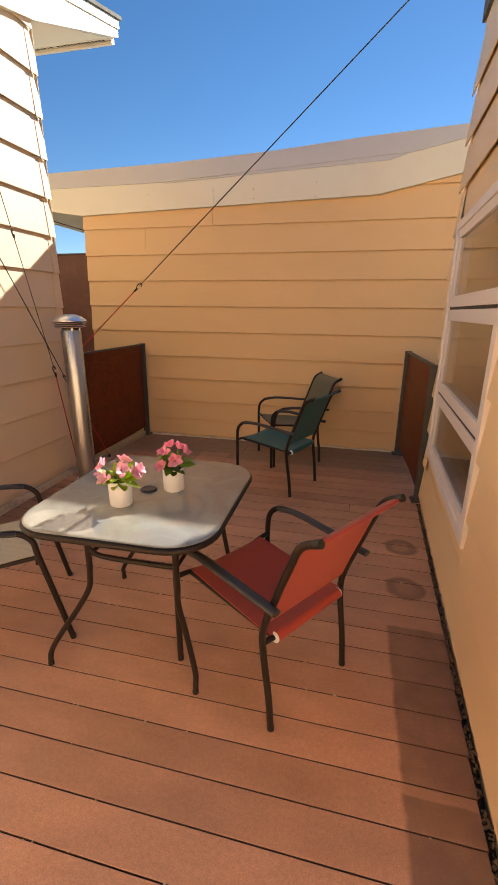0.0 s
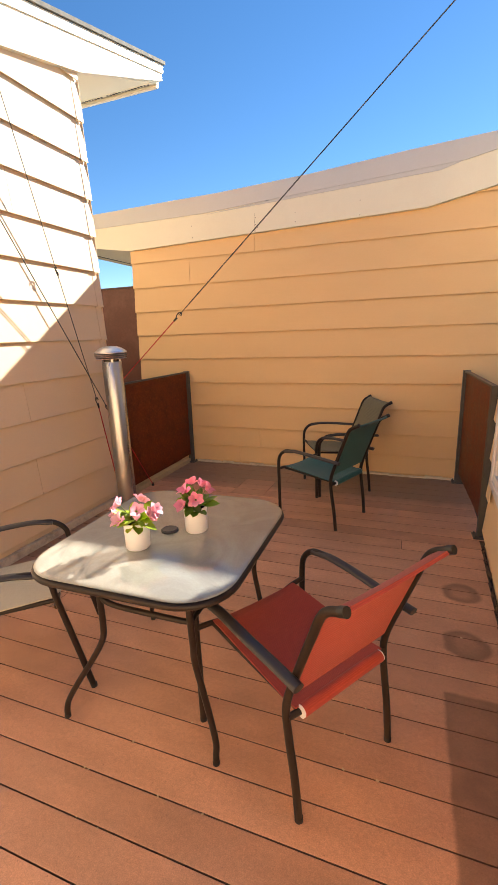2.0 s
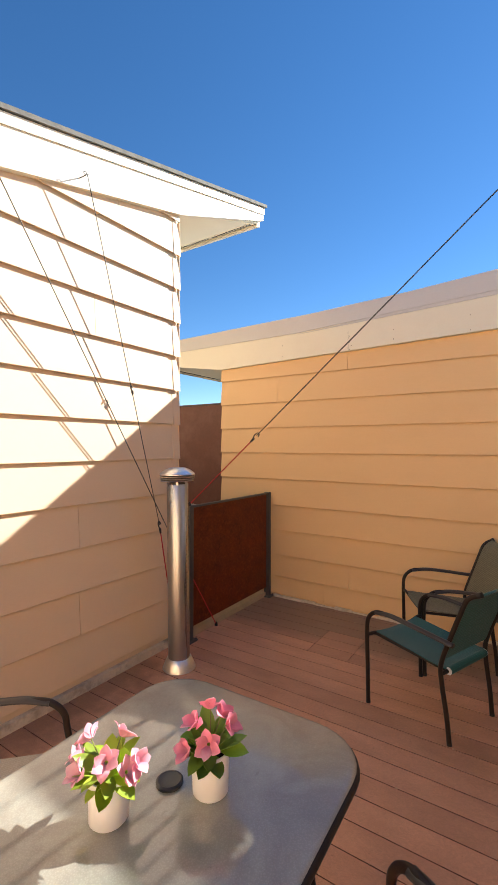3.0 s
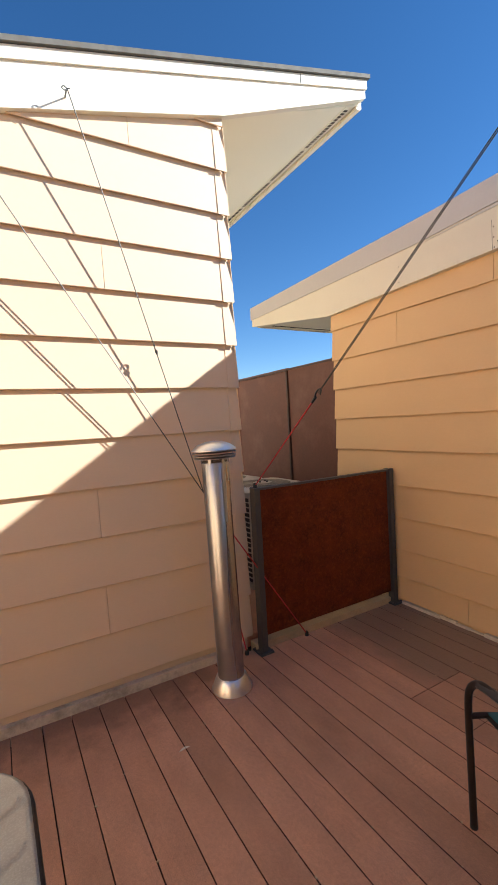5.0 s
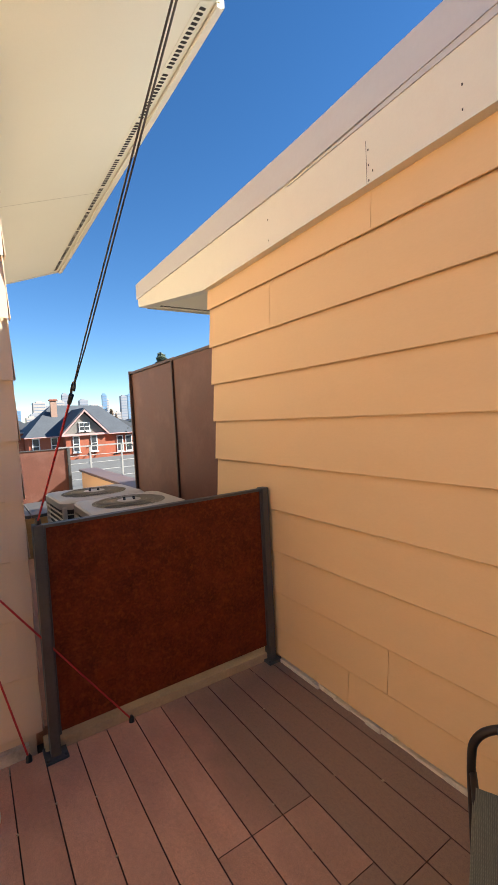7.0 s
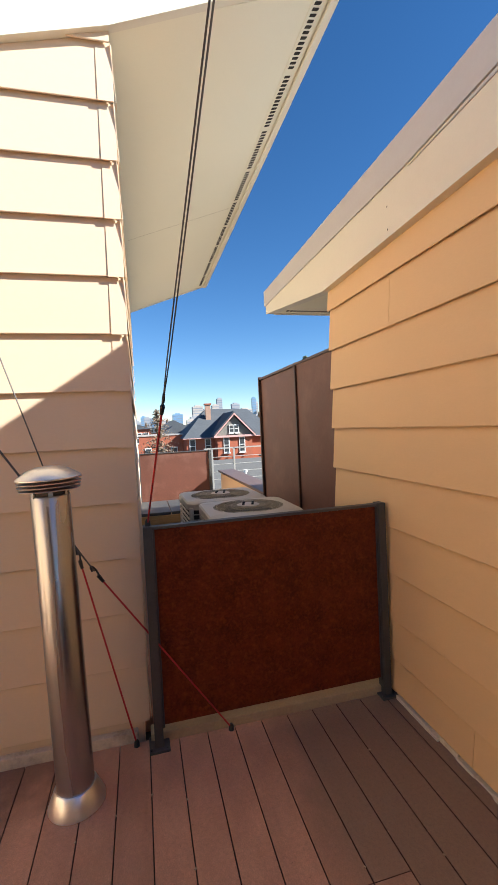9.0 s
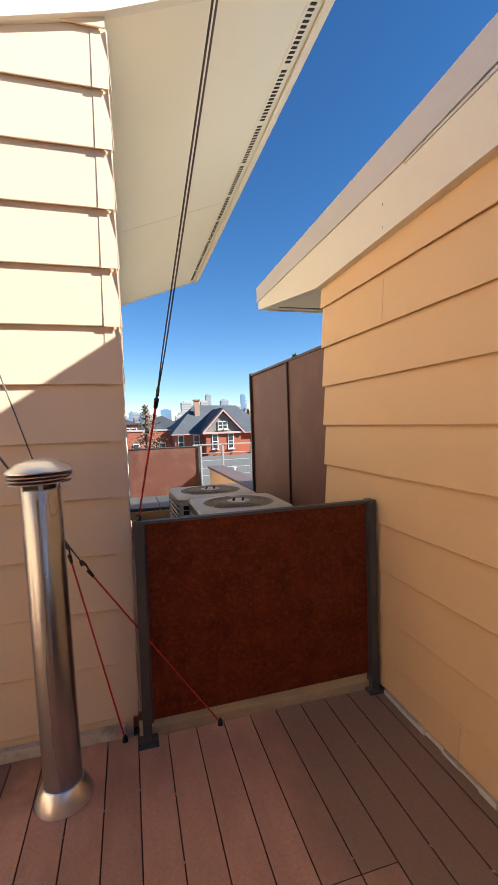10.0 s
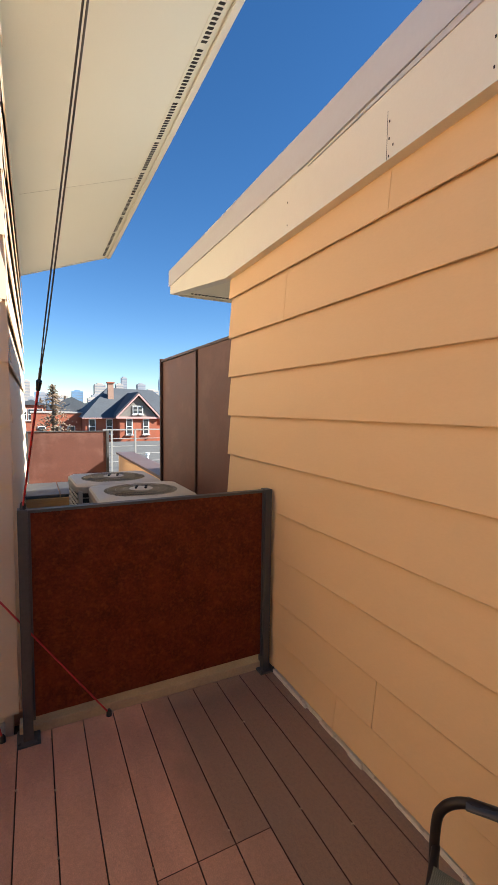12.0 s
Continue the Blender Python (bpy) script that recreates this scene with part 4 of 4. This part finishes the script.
flower_pot(pose(-0.642, 1.587, TABLE_Z, 0, 0, 40), 11, "white pot with pink artificial flowers and dark leaves on the table",
           [(-0.03, -0.01, 0.15), (0.0, 0.02, 0.165), (0.022, 0.0, 0.16), (0.035, -0.02, 0.15), (-0.045, -0.03, 0.105), (-0.005, -0.04, 0.125)], LEAF, PETAL)


# ---- air conditioners ----
def condenser(m, label):
    c = thing("air_conditioner", label, "air conditioner", m, "air conditioners")
    h, s = 0.86, 0.34
    part("body", prism(bmesh.new(), rounded(s - 0.02, s - 0.02, 0.06), 0.04, h - 0.05, "z"), AC_DARK, c, "dark coil behind slats")
    part("base_pan", prism(bmesh.new(), rounded(s, s, 0.07), 0.0, 0.05, "z"), AC_METAL, c)
    for sx, sy in ((-1, -1), (1, -1), (-1, 1), (1, 1)):
        part("corner_post", boxed((sx * s - 0.035 * (sx > 0), sy * s - 0.035 * (sy > 0), 0.04), (sx * s + 0.035 * (sx < 0), sy * s + 0.035 * (sy < 0), h - 0.04), 0.008), AC_METAL, c)
    for k in range(16):
        z = 0.10 + k * 0.044
        bm = bmesh.new()
        ring = [(x, y, z) for x, y in rounded(s - 0.004, s - 0.004, 0.06, 3)]
        tube(bm, ring + ring[:2], 0.009, 5, 0.5, caps=False)
        part("louvre", bm, AC_METAL, c)
    # top pan with a round fan opening
    bm = bmesh.new()
    outer = rounded(s + 0.01, s + 0.01, 0.09, 8)
    top_o = [bm.verts.new((x, y, h - 0.012)) for x, y in outer]
    low_o = [bm.verts.new((x, y, h - 0.06)) for x, y in outer]
    mid = [bm.verts.new((x * 0.965, y * 0.965, h)) for x, y in outer]
    angles = [math.atan2(y, x) for x, y in outer]
    hole = [bm.verts.new((0.27 * math.cos(a), 0.27 * math.sin(a), h + 0.004)) for a in angles]
    deep = [bm.verts.new((0.26 * math.cos(a), 0.26 * math.sin(a), h - 0.05)) for a in angles]
    k2 = len(outer)
    for a, b in ((low_o, top_o), (top_o, mid), (mid, hole), (hole, deep)):
        for k in range(k2):
            j = (k + 1) % k2
            bm.faces.new((a[k], a[j], b[j], b[k]))
    part("top_pan", bm, AC_METAL, c, "taupe metal top", smooth=True)
    part("fan_well", lathe(bmesh.new(), [(0.262, h - 0.12), (0.262, h - 0.11)], 32), AC_DARK, c)
    guard = bmesh.new()
    for k in range(3):
        rr = 0.13 + 0.058 * k
        ring = [(rr * math.cos(a), rr * math.sin(a), h + 0.008 + 0.010 * (1 - rr / 0.27)) for a in (2 * math.pi * q / 36 for q in range(36))]
        tube(guard, ring + ring[:2], 0.0022, 4, caps=False)
    for k in range(72):
        a = 2 * math.pi * k / 72
        tube(guard, [(0.08 * math.cos(a), 0.08 * math.sin(a), h + 0.014), (0.27 * math.cos(a), 0.27 * math.sin(a), h + 0.005)], 0.0018, 4, caps=False)
    part("fan_guard", guard, AC_WIRE, c, "wire fan guard")
    hub = part("hub", lathe(bmesh.new(), [(0.088, h + 0.005), (0.088, h + 0.016), (0.07, h + 0.020), (0.01, h + 0.021)], 28), AC_METAL, c, smooth=True)
    for k in range(4):
        part("motor_bolt", lathe(bmesh.new(), [(0.010, h + 0.019), (0.010, h + 0.03), (0.006, h + 0.032)], 8, (0.05 * math.cos(k * 1.57 + 0.5), 0.05 * math.sin(k * 1.57 + 0.5))), PLASTIC, hub)
    fan = bmesh.new()
    for k in range(3):
        lf = leaf_bm(0.24, 0.09, 0.03)
        lf.transform(Matrix.Translation((0, 0, h - 0.09)) @ Matrix.Rotation(k * 2.094, 4, "Z"))
        tmp = bpy.data.meshes.new("tmp")
        lf.to_mesh(tmp)
        lf.free()
        fan.from_mesh(tmp)
        bpy.data.meshes.remove(tmp)
    part("fan_blades", fan, AC_DARK, c)
    return c


unit = condenser(pose(-3.42, 4.12, 0.03), "taupe air conditioner with round top fan behind the railing")
copy_thing(unit, pose(-4.12, 4.03, 0.03, 0, 0, 2))

# parapet, far panel, timber ledge
parapet = thing("parapet", "tan parapet wall with brown metal cap", "parapet", kind="structure")
part("parapet_wall", boxed((-7.9, 4.72, -0.3), (-3.9, 4.92, 0.70)), SIDING_TAN, parapet)
part("parapet_cap", boxed((-7.95, 4.685, 0.70), (-3.9, 4.98, 0.735), 0.006), CAP_BROWN, parapet, "brown metal cap")
far_panel = steel_panel(pose(-8.0, 3.27, 0.03, 0, 0, 90), 1.30, 1.08, RUST_PALE, "faded rust steel railing panel at the far deck end")
ledge = thing("timber_ledge", "low timber ledge with grey cover boards", "ledge", pose(-5.45, 3.60, 0.03))
part("timber_edge", boxed((-0.12, -0.3, 0.36), (0.0, 0.42, 0.45), 0.006), TIMBER, ledge)
part("cover_board", boxed((-0.9, -0.3, 0.455), (-0.02, 0.05, 0.49), 0.005), STEEL, ledge)
part("cover_board", boxed((-0.9, 0.06, 0.455), (-0.02, 0.42, 0.49), 0.005), STEEL, ledge)
part("ledge_base", boxed((-0.88, -0.28, 0.0), (-0.04, 0.40, 0.36)), TIMBER, ledge)
part("deck_far", boxed((-9.4, 3.2, -0.06), (-2.45, 4.7, 0.03)), DECK, None, "far strip of deck behind the railing", kind="structure", category="floor")


# ---- distance ----
def pane_window(parent, x, y0, y1, z0, z1):
    w = part("window", boxed((x, y0 - 0.09, z0 - 0.09), (x + 0.08, y1 + 0.09, z1 + 0.09)), WHITE, parent, "white framed window")
    zm = (z0 + z1) / 2
    part("pane", boxed((x + 0.05, y0, z0), (x + 0.1, y1, zm - 0.04)), DARK_PANE, w)
    part("pane", boxed((x + 0.05, y0, zm + 0.04), (x + 0.1, y1, z1)), DARK_PANE, w)
    part("sill", boxed((x, y0 - 0.15, z0 - 0.2), (x + 0.18, y1 + 0.15, z0 - 0.1)), WHITE, w)


def brick_house():
    h = thing("brick_house", "red brick house with slate roof and front gable", "house", pose(0, -0.4, -0.55))
    part("wall", boxed((-58, 8.6, -6.5), (-47.5, 19.0, 1.0)), BRICK, h)
    bm = bmesh.new()
    lo = [bm.verts.new(v) for v in ((-47.0, 8.2, 1.0), (-47.0, 19.4, 0.95), (-58.5, 19.4, 0.95), (-58.5, 8.2, 1.0))]
    hi = [bm.verts.new(v) for v in ((-52.6, 11.6, 4.35), (-52.6, 16.8, 4.2))]
    bm.faces.new((lo[0], lo[1], hi[1], hi[0]))
    bm.faces.new((lo[1], lo[2], hi[1]))
    bm.faces.new((lo[2], lo[3], hi[0], hi[1]))
    bm.faces.new((lo[3], lo[0], hi[0]))
    bm.faces.new(lo[::-1])
    part("roof", bm, SLATE, h, "blue grey slate roof")
    part("gutter", boxed((-47.05, 8.2, 0.92), (-46.95, 19.4, 1.0)), HOUSE_TRIM, h)
    part("gable_wing", boxed((-48, 11.75, -6.5), (-46.0, 15.6, 1.05)), BRICK, h)
    part("gable_front", prism(bmesh.new(), [(11.6, 1.1), (15.7, 1.1), (13.65, 3.2)], -52.0, -45.95), GABLE, h, "grey shingled gable")
    for s, e in (((11.35, 0.98), (13.65, 3.42)), ((15.95, 0.98), (13.65, 3.42))):
        (y0, z0), (y1, z1) = s, e
        part("gable_roof", prism(bmesh.new(), [(y0, z0 + 0.12), (y1, z1 + 0.12), (y1, z1 + 0.32), (y0, z0 + 0.32)], -52.0, -45.7), SLATE, h)
        part("bargeboard", prism(bmesh.new(), [(y0, z0 - 0.06), (y1, z1 - 0.06), (y1, z1 + 0.14), (y0, z0 + 0.14)], -45.85, -45.6), HOUSE_TRIM, h, "pink painted bargeboard")
    part("gable_sill", boxed((-46.0, 11.4, 0.95), (-45.7, 15.9, 1.15)), HOUSE_TRIM, h)
    pane_window(h, -45.93, 13.15, 13.53, 1.5, 2.2)
    pane_window(h, -45.93, 13.66, 14.04, 1.5, 2.2)
    for y0, y1, z0, z1 in ((12.5, 12.97, -0.6, 0.85), (14.22, 14.7, -0.6, 0.85)):
        pane_window(h, -46.0, y0, y1, z0, z1)
    for y0, y1, z0, z1 in ((9.0, 9.5, -0.6, 0.8), (10.7, 11.2, -0.6, 0.8), (17.3, 17.8, -0.95, 0.6), (18.25, 18.8, -0.95, 0.6)):
        pane_window(h, -47.5, y0, y1, z0, z1)
    ch = part("chimney", boxed((-51, 11.3, 2.4), (-50.4, 11.9, 4.75)), material("pale brick", (0.40, 0.25, 0.18), 0.9, vary=0.2, scale=1, fine=9, bump=0.2), h, "pale brick chimney")
    part("chimney_cap", boxed((-51.1, 11.2, 4.75), (-50.3, 12.0, 4.9)), BRICK, ch)
    return h


brick_house()

# lower roof with a cable railing
lower = part("lower_roof", prism(bmesh.new(), [(5.2, -0.92), (17.0, -0.90), (17.0, -1.4), (5.2, -1.4)], -32, -13), SHINGLE, None, "grey shingle roof of a lower building", category="roof", kind="structure")
rail = thing("cable_railing", "grey metal railing with thin horizontal cables", "railing", pose(-14, -0.1, -0.15))
for y in (5.66, 6.38, 7.35, 8.15):
    part("post", boxed((-0.03, y - 0.025, -0.75), (0.03, y + 0.025, 0.98)), RAIL_GREY, rail)
part("top_rail", boxed((-0.03, 5.4, 0.96), (0.03, 8.5, 1.0)), RAIL_GREY, rail)
for k in range(4):
    part("cable", tube(bmesh.new(), [(0, 5.4, 0.7 - 0.24 * k), (0, 8.5, 0.7 - 0.24 * k)], 0.012, 6), RAIL_GREY, rail)
for y, z in ((6.9, -0.75), (7.6, -0.72)):
    v = thing("roof_vent", "small white roof vent pipe on shingles", "vent pipe", pose(-18, y, z - 0.16))
    part("pipe", lathe(bmesh.new(), [(0.05, 0), (0.05, 0.45), (0.09, 0.46), (0.09, 0.55)], 12), WHITE, v)


def conifer(m, height, radius, mat, label, seed, thin):
    rng = random.Random(seed)
    t = thing("tree", label, "tree", m)
    part("trunk", tube(bmesh.new(), [(0, 0, 0), (0.03, 0.02, height * 0.5), (0, 0, height)], [0.22, 0.13, 0.02], 8), BARK, t)
    bm = bmesh.new()
    for k in range(int(height * 26)):
        f = rng.random() ** 0.8
        z = height * (0.12 + 0.88 * f)
        reach = radius * (1 - f) ** 0.8 * rng.uniform(0.55, 1.1) + 0.12
        a = rng.uniform(0, 6.283)
        d = Vector((math.cos(a), math.sin(a), 0))
        side = Vector((-d.y, d.x, 0))
        for j in range(6):
            s = (j + rng.random()) / 6
            c = Vector((0, 0, z)) + d * reach * s + Vector((0, 0, -0.25 * reach * s + rng.uniform(-0.06, 0.06)))
            w = (0.28 * (1 - s) + 0.10) * thin * (0.5 + 0.5 * reach / radius)
            v = [bm.verts.new(c + side * w + Vector((0, 0, -w * 0.3))), bm.verts.new(c - side * w + Vector((0, 0, -w * 0.4))), bm.verts.new(c + d * w * 1.4 + Vector((0, 0, rng.uniform(-0.1, 0.15)))), bm.verts.new(c + Vector((0, 0, w * 0.7)))]
            for tri in ((0, 1, 2), (0, 1, 3), (1, 2, 3), (0, 2, 3)):
                bm.faces.new([v[i] for i in tri])
    part("crown", bm, mat, t)
    return t


conifer(pose(-40, 19.5, -7), 14.9, 7.5, NEEDLE, "tall dark green spruce behind the screen", 2, 1.6)
conifer(pose(-40, 4.9, -7), 10.4, 5.6, TWIG, "brown bare larch tree among the houses", 4, 0.62)


def tower(y0, y1, top, x, mat, label):
    b = thing("tower", label, "tower", pose(x, (y0 + y1) / 2 - 7.5, -17.5))
    w = (y1 - y0) / 2
    part("shaft", boxed((-w, -w, 0), (w, w, top + 7)), mat, b)
    n = max(3, int((top - 10) / 6))
    for k in range(n):
        z = top + 7 - 3 - k * 5.5
        if z > 20:
            part("window_band", boxed((w - 0.5, -w * 0.92, z - 1.5), (w + 0.15, w * 0.92, z)), HAZE_BAND, b)
    part("roof_plant", boxed((-w * 0.5, -w * 0.5, top + 7), (w * 0.5, w * 0.5, top + 9.5)), mat, b)


HAZE_BAND = material("hazy window band", (0.20, 0.24, 0.29), 0.4, bump=0)
HAZE_GREY = material("grey concrete", (0.30, 0.31, 0.33), 0.8, vary=0.1, scale=0.05, fine=1, bump=0)
HAZE_BLUE = material("blue glass facade", (0.16, 0.28, 0.42), 0.3, vary=0.15, scale=0.05, fine=1, bump=0)
HAZE_TAN = material("pale stone facade", (0.42, 0.38, 0.34), 0.8, vary=0.1, scale=0.05, fine=1, bump=0)
for k, (y0, y1, top, mat, lab) in enumerate([
        (-3, 7, 59, HAZE_TAN, "pale tower in the far city skyline"), (14, 25, 40, HAZE_BLUE, "dark blue glass block in the far skyline"),
        (30, 62, 32, HAZE_TAN, "low pale block in the far skyline"), (83, 105, 45, HAZE_BLUE, "blue glass office block in the far skyline"),
        (119, 140, 57, HAZE_TAN, "tan office tower in the far skyline"), (142, 158, 50, HAZE_GREY, "grey office block in the far skyline"),
        (168, 183, 61, HAZE_TAN, "pale stone block in the far skyline"), (184, 196, 77, HAZE_GREY, "tall grey tower in the far skyline"),
        (202, 218, 60, HAZE_GREY, "grey flat-topped tower in the far skyline"), (222, 250, 49, HAZE_TAN, "wide pale block in the far skyline"),
        (260, 269, 74, HAZE_BLUE, "slender blue glass tower in the far skyline"), (272, 280, 66, HAZE_TAN, "slender pale tower in the far skyline"),
        (284, 296, 67, HAZE_GREY, "grey tower beside the spruce"), (305, 324, 71, HAZE_BLUE, "wide blue glass tower beside the spruce")]):
    tower(y0, y1, top, -900 - 25 * (k % 4), mat, lab)


rng = random.Random(9)
for k in range(26):
    y0 = 4 + 14.5 * k + rng.uniform(-4, 4)
    mat, lab = rng.choice([(HAZE_TAN, "low pale block below the far skyline"), (HAZE_GREY, "low grey block below the far skyline"), (HAZE_BLUE, "low glass block below the far skyline")])
    tower(y0, y0 + rng.uniform(8, 17), rng.uniform(25, 36), -780 - 30 * (k % 3), mat, lab)


def row_house(x, y, w, d, eave, ridge, wall, label):
    h = thing("house", label, "house", pose(x, y, -7))
    part("wall", boxed((-d, -w, 0), (d, w, eave + 7)), wall, h)
    part("roof", prism(bmesh.new(), [(-w - 0.3, eave + 7), (w + 0.3, eave + 7), (0, ridge + 7)], -d - 0.3, d + 0.3), SLATE, h)
    for u in (-0.55, 0.0, 0.55):
        pane_window(h, d, u * w - 0.35, u * w + 0.35, eave + 5.0, eave + 6.4)


rng = random.Random(21)
row_house(-70, 3.2, 1.8, 4, 1.75, 2.45, BRICK, "red brick house with white windows far off")
row_house(-60, 7.55, 1.15, 3, 1.0, 1.95, WHITE, "small white gabled house far off")
block = thing("brick_building", "low flat-roofed orange brick building", "building", pose(-54, 5.6, -7))
part("wall", boxed((-3, -2.4, 0), (3, 2.55, 7.85)), BRICK, block)
part("coping", boxed((-3.1, -2.5, 7.85), (3.1, 2.65, 8.0)), HAZE_TAN, block, "pale coping")
for u in (-1.4, 0.1, 1.5):
    pane_window(block, 3, u - 0.3, u + 0.3, 5.3, 6.4)
for k in range(9):
    xx = -48 - 3.0 * (k % 4)
    conifer(pose(xx, (0.385 + 0.011 * k) * -xx, -7), rng.uniform(6.2, 8.4), rng.uniform(2.6, 3.6), TWIG, "leafless brown brush round the spruce", 60 + k, 0.8)
for k in range(60):
    if k % 10 > 7:
        continue
    xx = -88 - (k // 10) * 48 + rng.uniform(-12, 12)
    yy = (k % 10) * 0.048 * -xx - 2 + rng.uniform(-3, 3)
    row_house(xx, yy, rng.uniform(3, 6), rng.uniform(3, 6), rng.uniform(-0.8, 1.6), rng.uniform(1.8, 3.6), rng.choice([BRICK, WHITE, HAZE_TAN, BRICK]), "distant town house with slate roof")
for k in range(24):
    xx = -85 - rng.uniform(0, 160)
    conifer(pose(xx, rng.uniform(0.02, 0.40) * -xx, -7), rng.uniform(8, 12), rng.uniform(2.2, 3.6), TWIG, "leafless brown tree among distant houses", 100 + k, 1.1)


# ---- siding boards ----
lap_board(wall_back, BACK_M, 0.05, 1.9, 2.53, 0.27)
BACK_ROWS = [0.035, 0.212, 0.428, 0.68, 0.932, 1.2, 1.467, 1.728, 1.988, 2.252]
CUTS = {0: [-1.67], 1: [-1.42], 8: [-2.18], 9: [-1.43]}
for i, z in enumerate(BACK_ROWS):
    top = (BACK_ROWS[i + 1] if i + 1 < len(BACK_ROWS) else 2.50) + 0.02
    ends = [-2.905] + CUTS.get(i, []) + [1.9]
    for a, b in zip(ends, ends[1:]):
        lap_board(wall_back, BACK_M, a, b - 0.0025, z, top - z)
LEFT_STEP = 0.268
LCUTS = {1: [2.42], 3: [2.41], 8: [1.2, 2.52], 10: [1.9], 5: [0.9]}
for i in range(13):
    z = 0.097 + LEFT_STEP * i
    top = z + LEFT_STEP + 0.02
    start = -3.35 if top < 2.6 else max(0.3, 0.21 + (z - 2.541) / 0.266)
    ends = [start] + [c for c in LCUTS.get(i, []) if c > start + 0.2] + ([start + 0.6] if i >= 9 and i < 12 else []) + [3.302]
    ends = sorted(e for e in ends if e <= 3.302)
    for a, b in zip(ends, ends[1:]):
        lap_board(wall_left, LEFT_M, a, b - 0.0025, z, top - z)
    # metal corner cap on each course
    if i < 12:
        bm = bmesh.new()
        prism(bm, [(-0.0075, LEFT_STEP), (-0.0305, -0.003), (-0.0275, -0.003), (-0.005, LEFT_STEP)], 3.235, 3.308, "x")
        prism(bm, [(3.304, LEFT_STEP), (3.318, 0.0), (3.315, 0.0), (3.301, LEFT_STEP)], -0.02, 0.05, "y")
        cap = part("corner_cap", bm, SIDING_SUN, wall_left)
        cap.matrix_world = LEFT_M @ pose(0, 0, z)
SIDE_M = pose(LEFT_X, 3.282, 0, 0, 0, 180)
for i in range(12):
    lap_board(wall_left, SIDE_M, 0.05, 4.7, 0.097 + LEFT_STEP * i, LEFT_STEP + 0.02)
for i in range(11):
    z = 0.06 + 0.262 * i
    h = 0.282
    spans = [(0.0, 2.5)]
    if z < WIN_Z1 + 0.03 and z + 0.262 > WIN_Z0 - 0.03:
        spans = [(0.0, WIN_X0 - 0.03), (WIN_X1 + 0.03, 2.5)]
    for a, b in spans:
        lap_board(wall_right, RIGHT, a, b, z, h)

# ---- deck boards ----
BOARD = {}


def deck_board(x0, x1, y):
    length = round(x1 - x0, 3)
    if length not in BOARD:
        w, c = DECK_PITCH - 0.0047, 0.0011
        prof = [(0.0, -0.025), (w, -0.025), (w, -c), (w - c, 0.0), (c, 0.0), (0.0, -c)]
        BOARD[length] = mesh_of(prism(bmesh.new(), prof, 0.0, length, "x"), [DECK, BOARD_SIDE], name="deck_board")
        # all but the walked-on faces get the colour with gap shade painted in
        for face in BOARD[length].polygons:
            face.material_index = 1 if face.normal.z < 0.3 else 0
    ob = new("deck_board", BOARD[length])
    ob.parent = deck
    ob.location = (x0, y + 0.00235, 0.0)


SEAMS = {0: [-1.413, -1.10], 1: [-1.413, -1.10], 2: [-1.413, -1.10], 3: [-1.0], 4: [-1.0], -5: [0.12], -9: [-0.9], -14: [-1.7], -24: [-0.6]}
for k in range(-51, 7):
    y = DECK_LINE + DECK_PITCH * k
    left = LEFT_X + 0.036 if y < 3.24 else -2.283
    right = 0.632 + 0.04 * (y - 3.33) if y < 3.25 else 0.66
    # out of view the deck is widened, an added surface to bounce sunlight
    if y < 0.6:
        right = 4.0
    ends = [left] + SEAMS.get(k, []) + [right]
    for a, b in zip(ends, ends[1:]):
        deck_board(a, b - 0.003, y)

# a curled pale leaf on the boards
leaf_bit = leaf_bm(0.05, 0.008, 0.012)
dry = part("dry_leaf", leaf_bit, material("pale dry leaf", (0.78, 0.73, 0.64), 0.8, bump=0.2), None, "small pale dry leaf lying on the deck", category="leaf")
dry.matrix_world = pose(-1.752, 2.575, 0.002, 0, 0, -8)

# pale crumbs caught in the board gaps
rng = random.Random(77)
bm = bmesh.new()
for k in range(150):
    row = rng.randint(-23, 5)
    c = (rng.uniform(-2.0, 0.55), DECK_LINE + DECK_PITCH * row + rng.uniform(-0.004, 0.004), 0.0005)
    r = rng.uniform(0.0012, 0.0034)
    box(bm, (-r * rng.uniform(1, 2), -r, -r * 0.6), (r * rng.uniform(1, 2), r, r * 0.6), m=pose(*c, 0, 0, rng.uniform(0, 180)))
tagged(part("crumbs", bm, material("pale crumbs", (0.55, 0.42, 0.28), 0.8, bump=0.1), None, "pale crumbs caught in the deck gaps", category="litter"), kind="stuff")
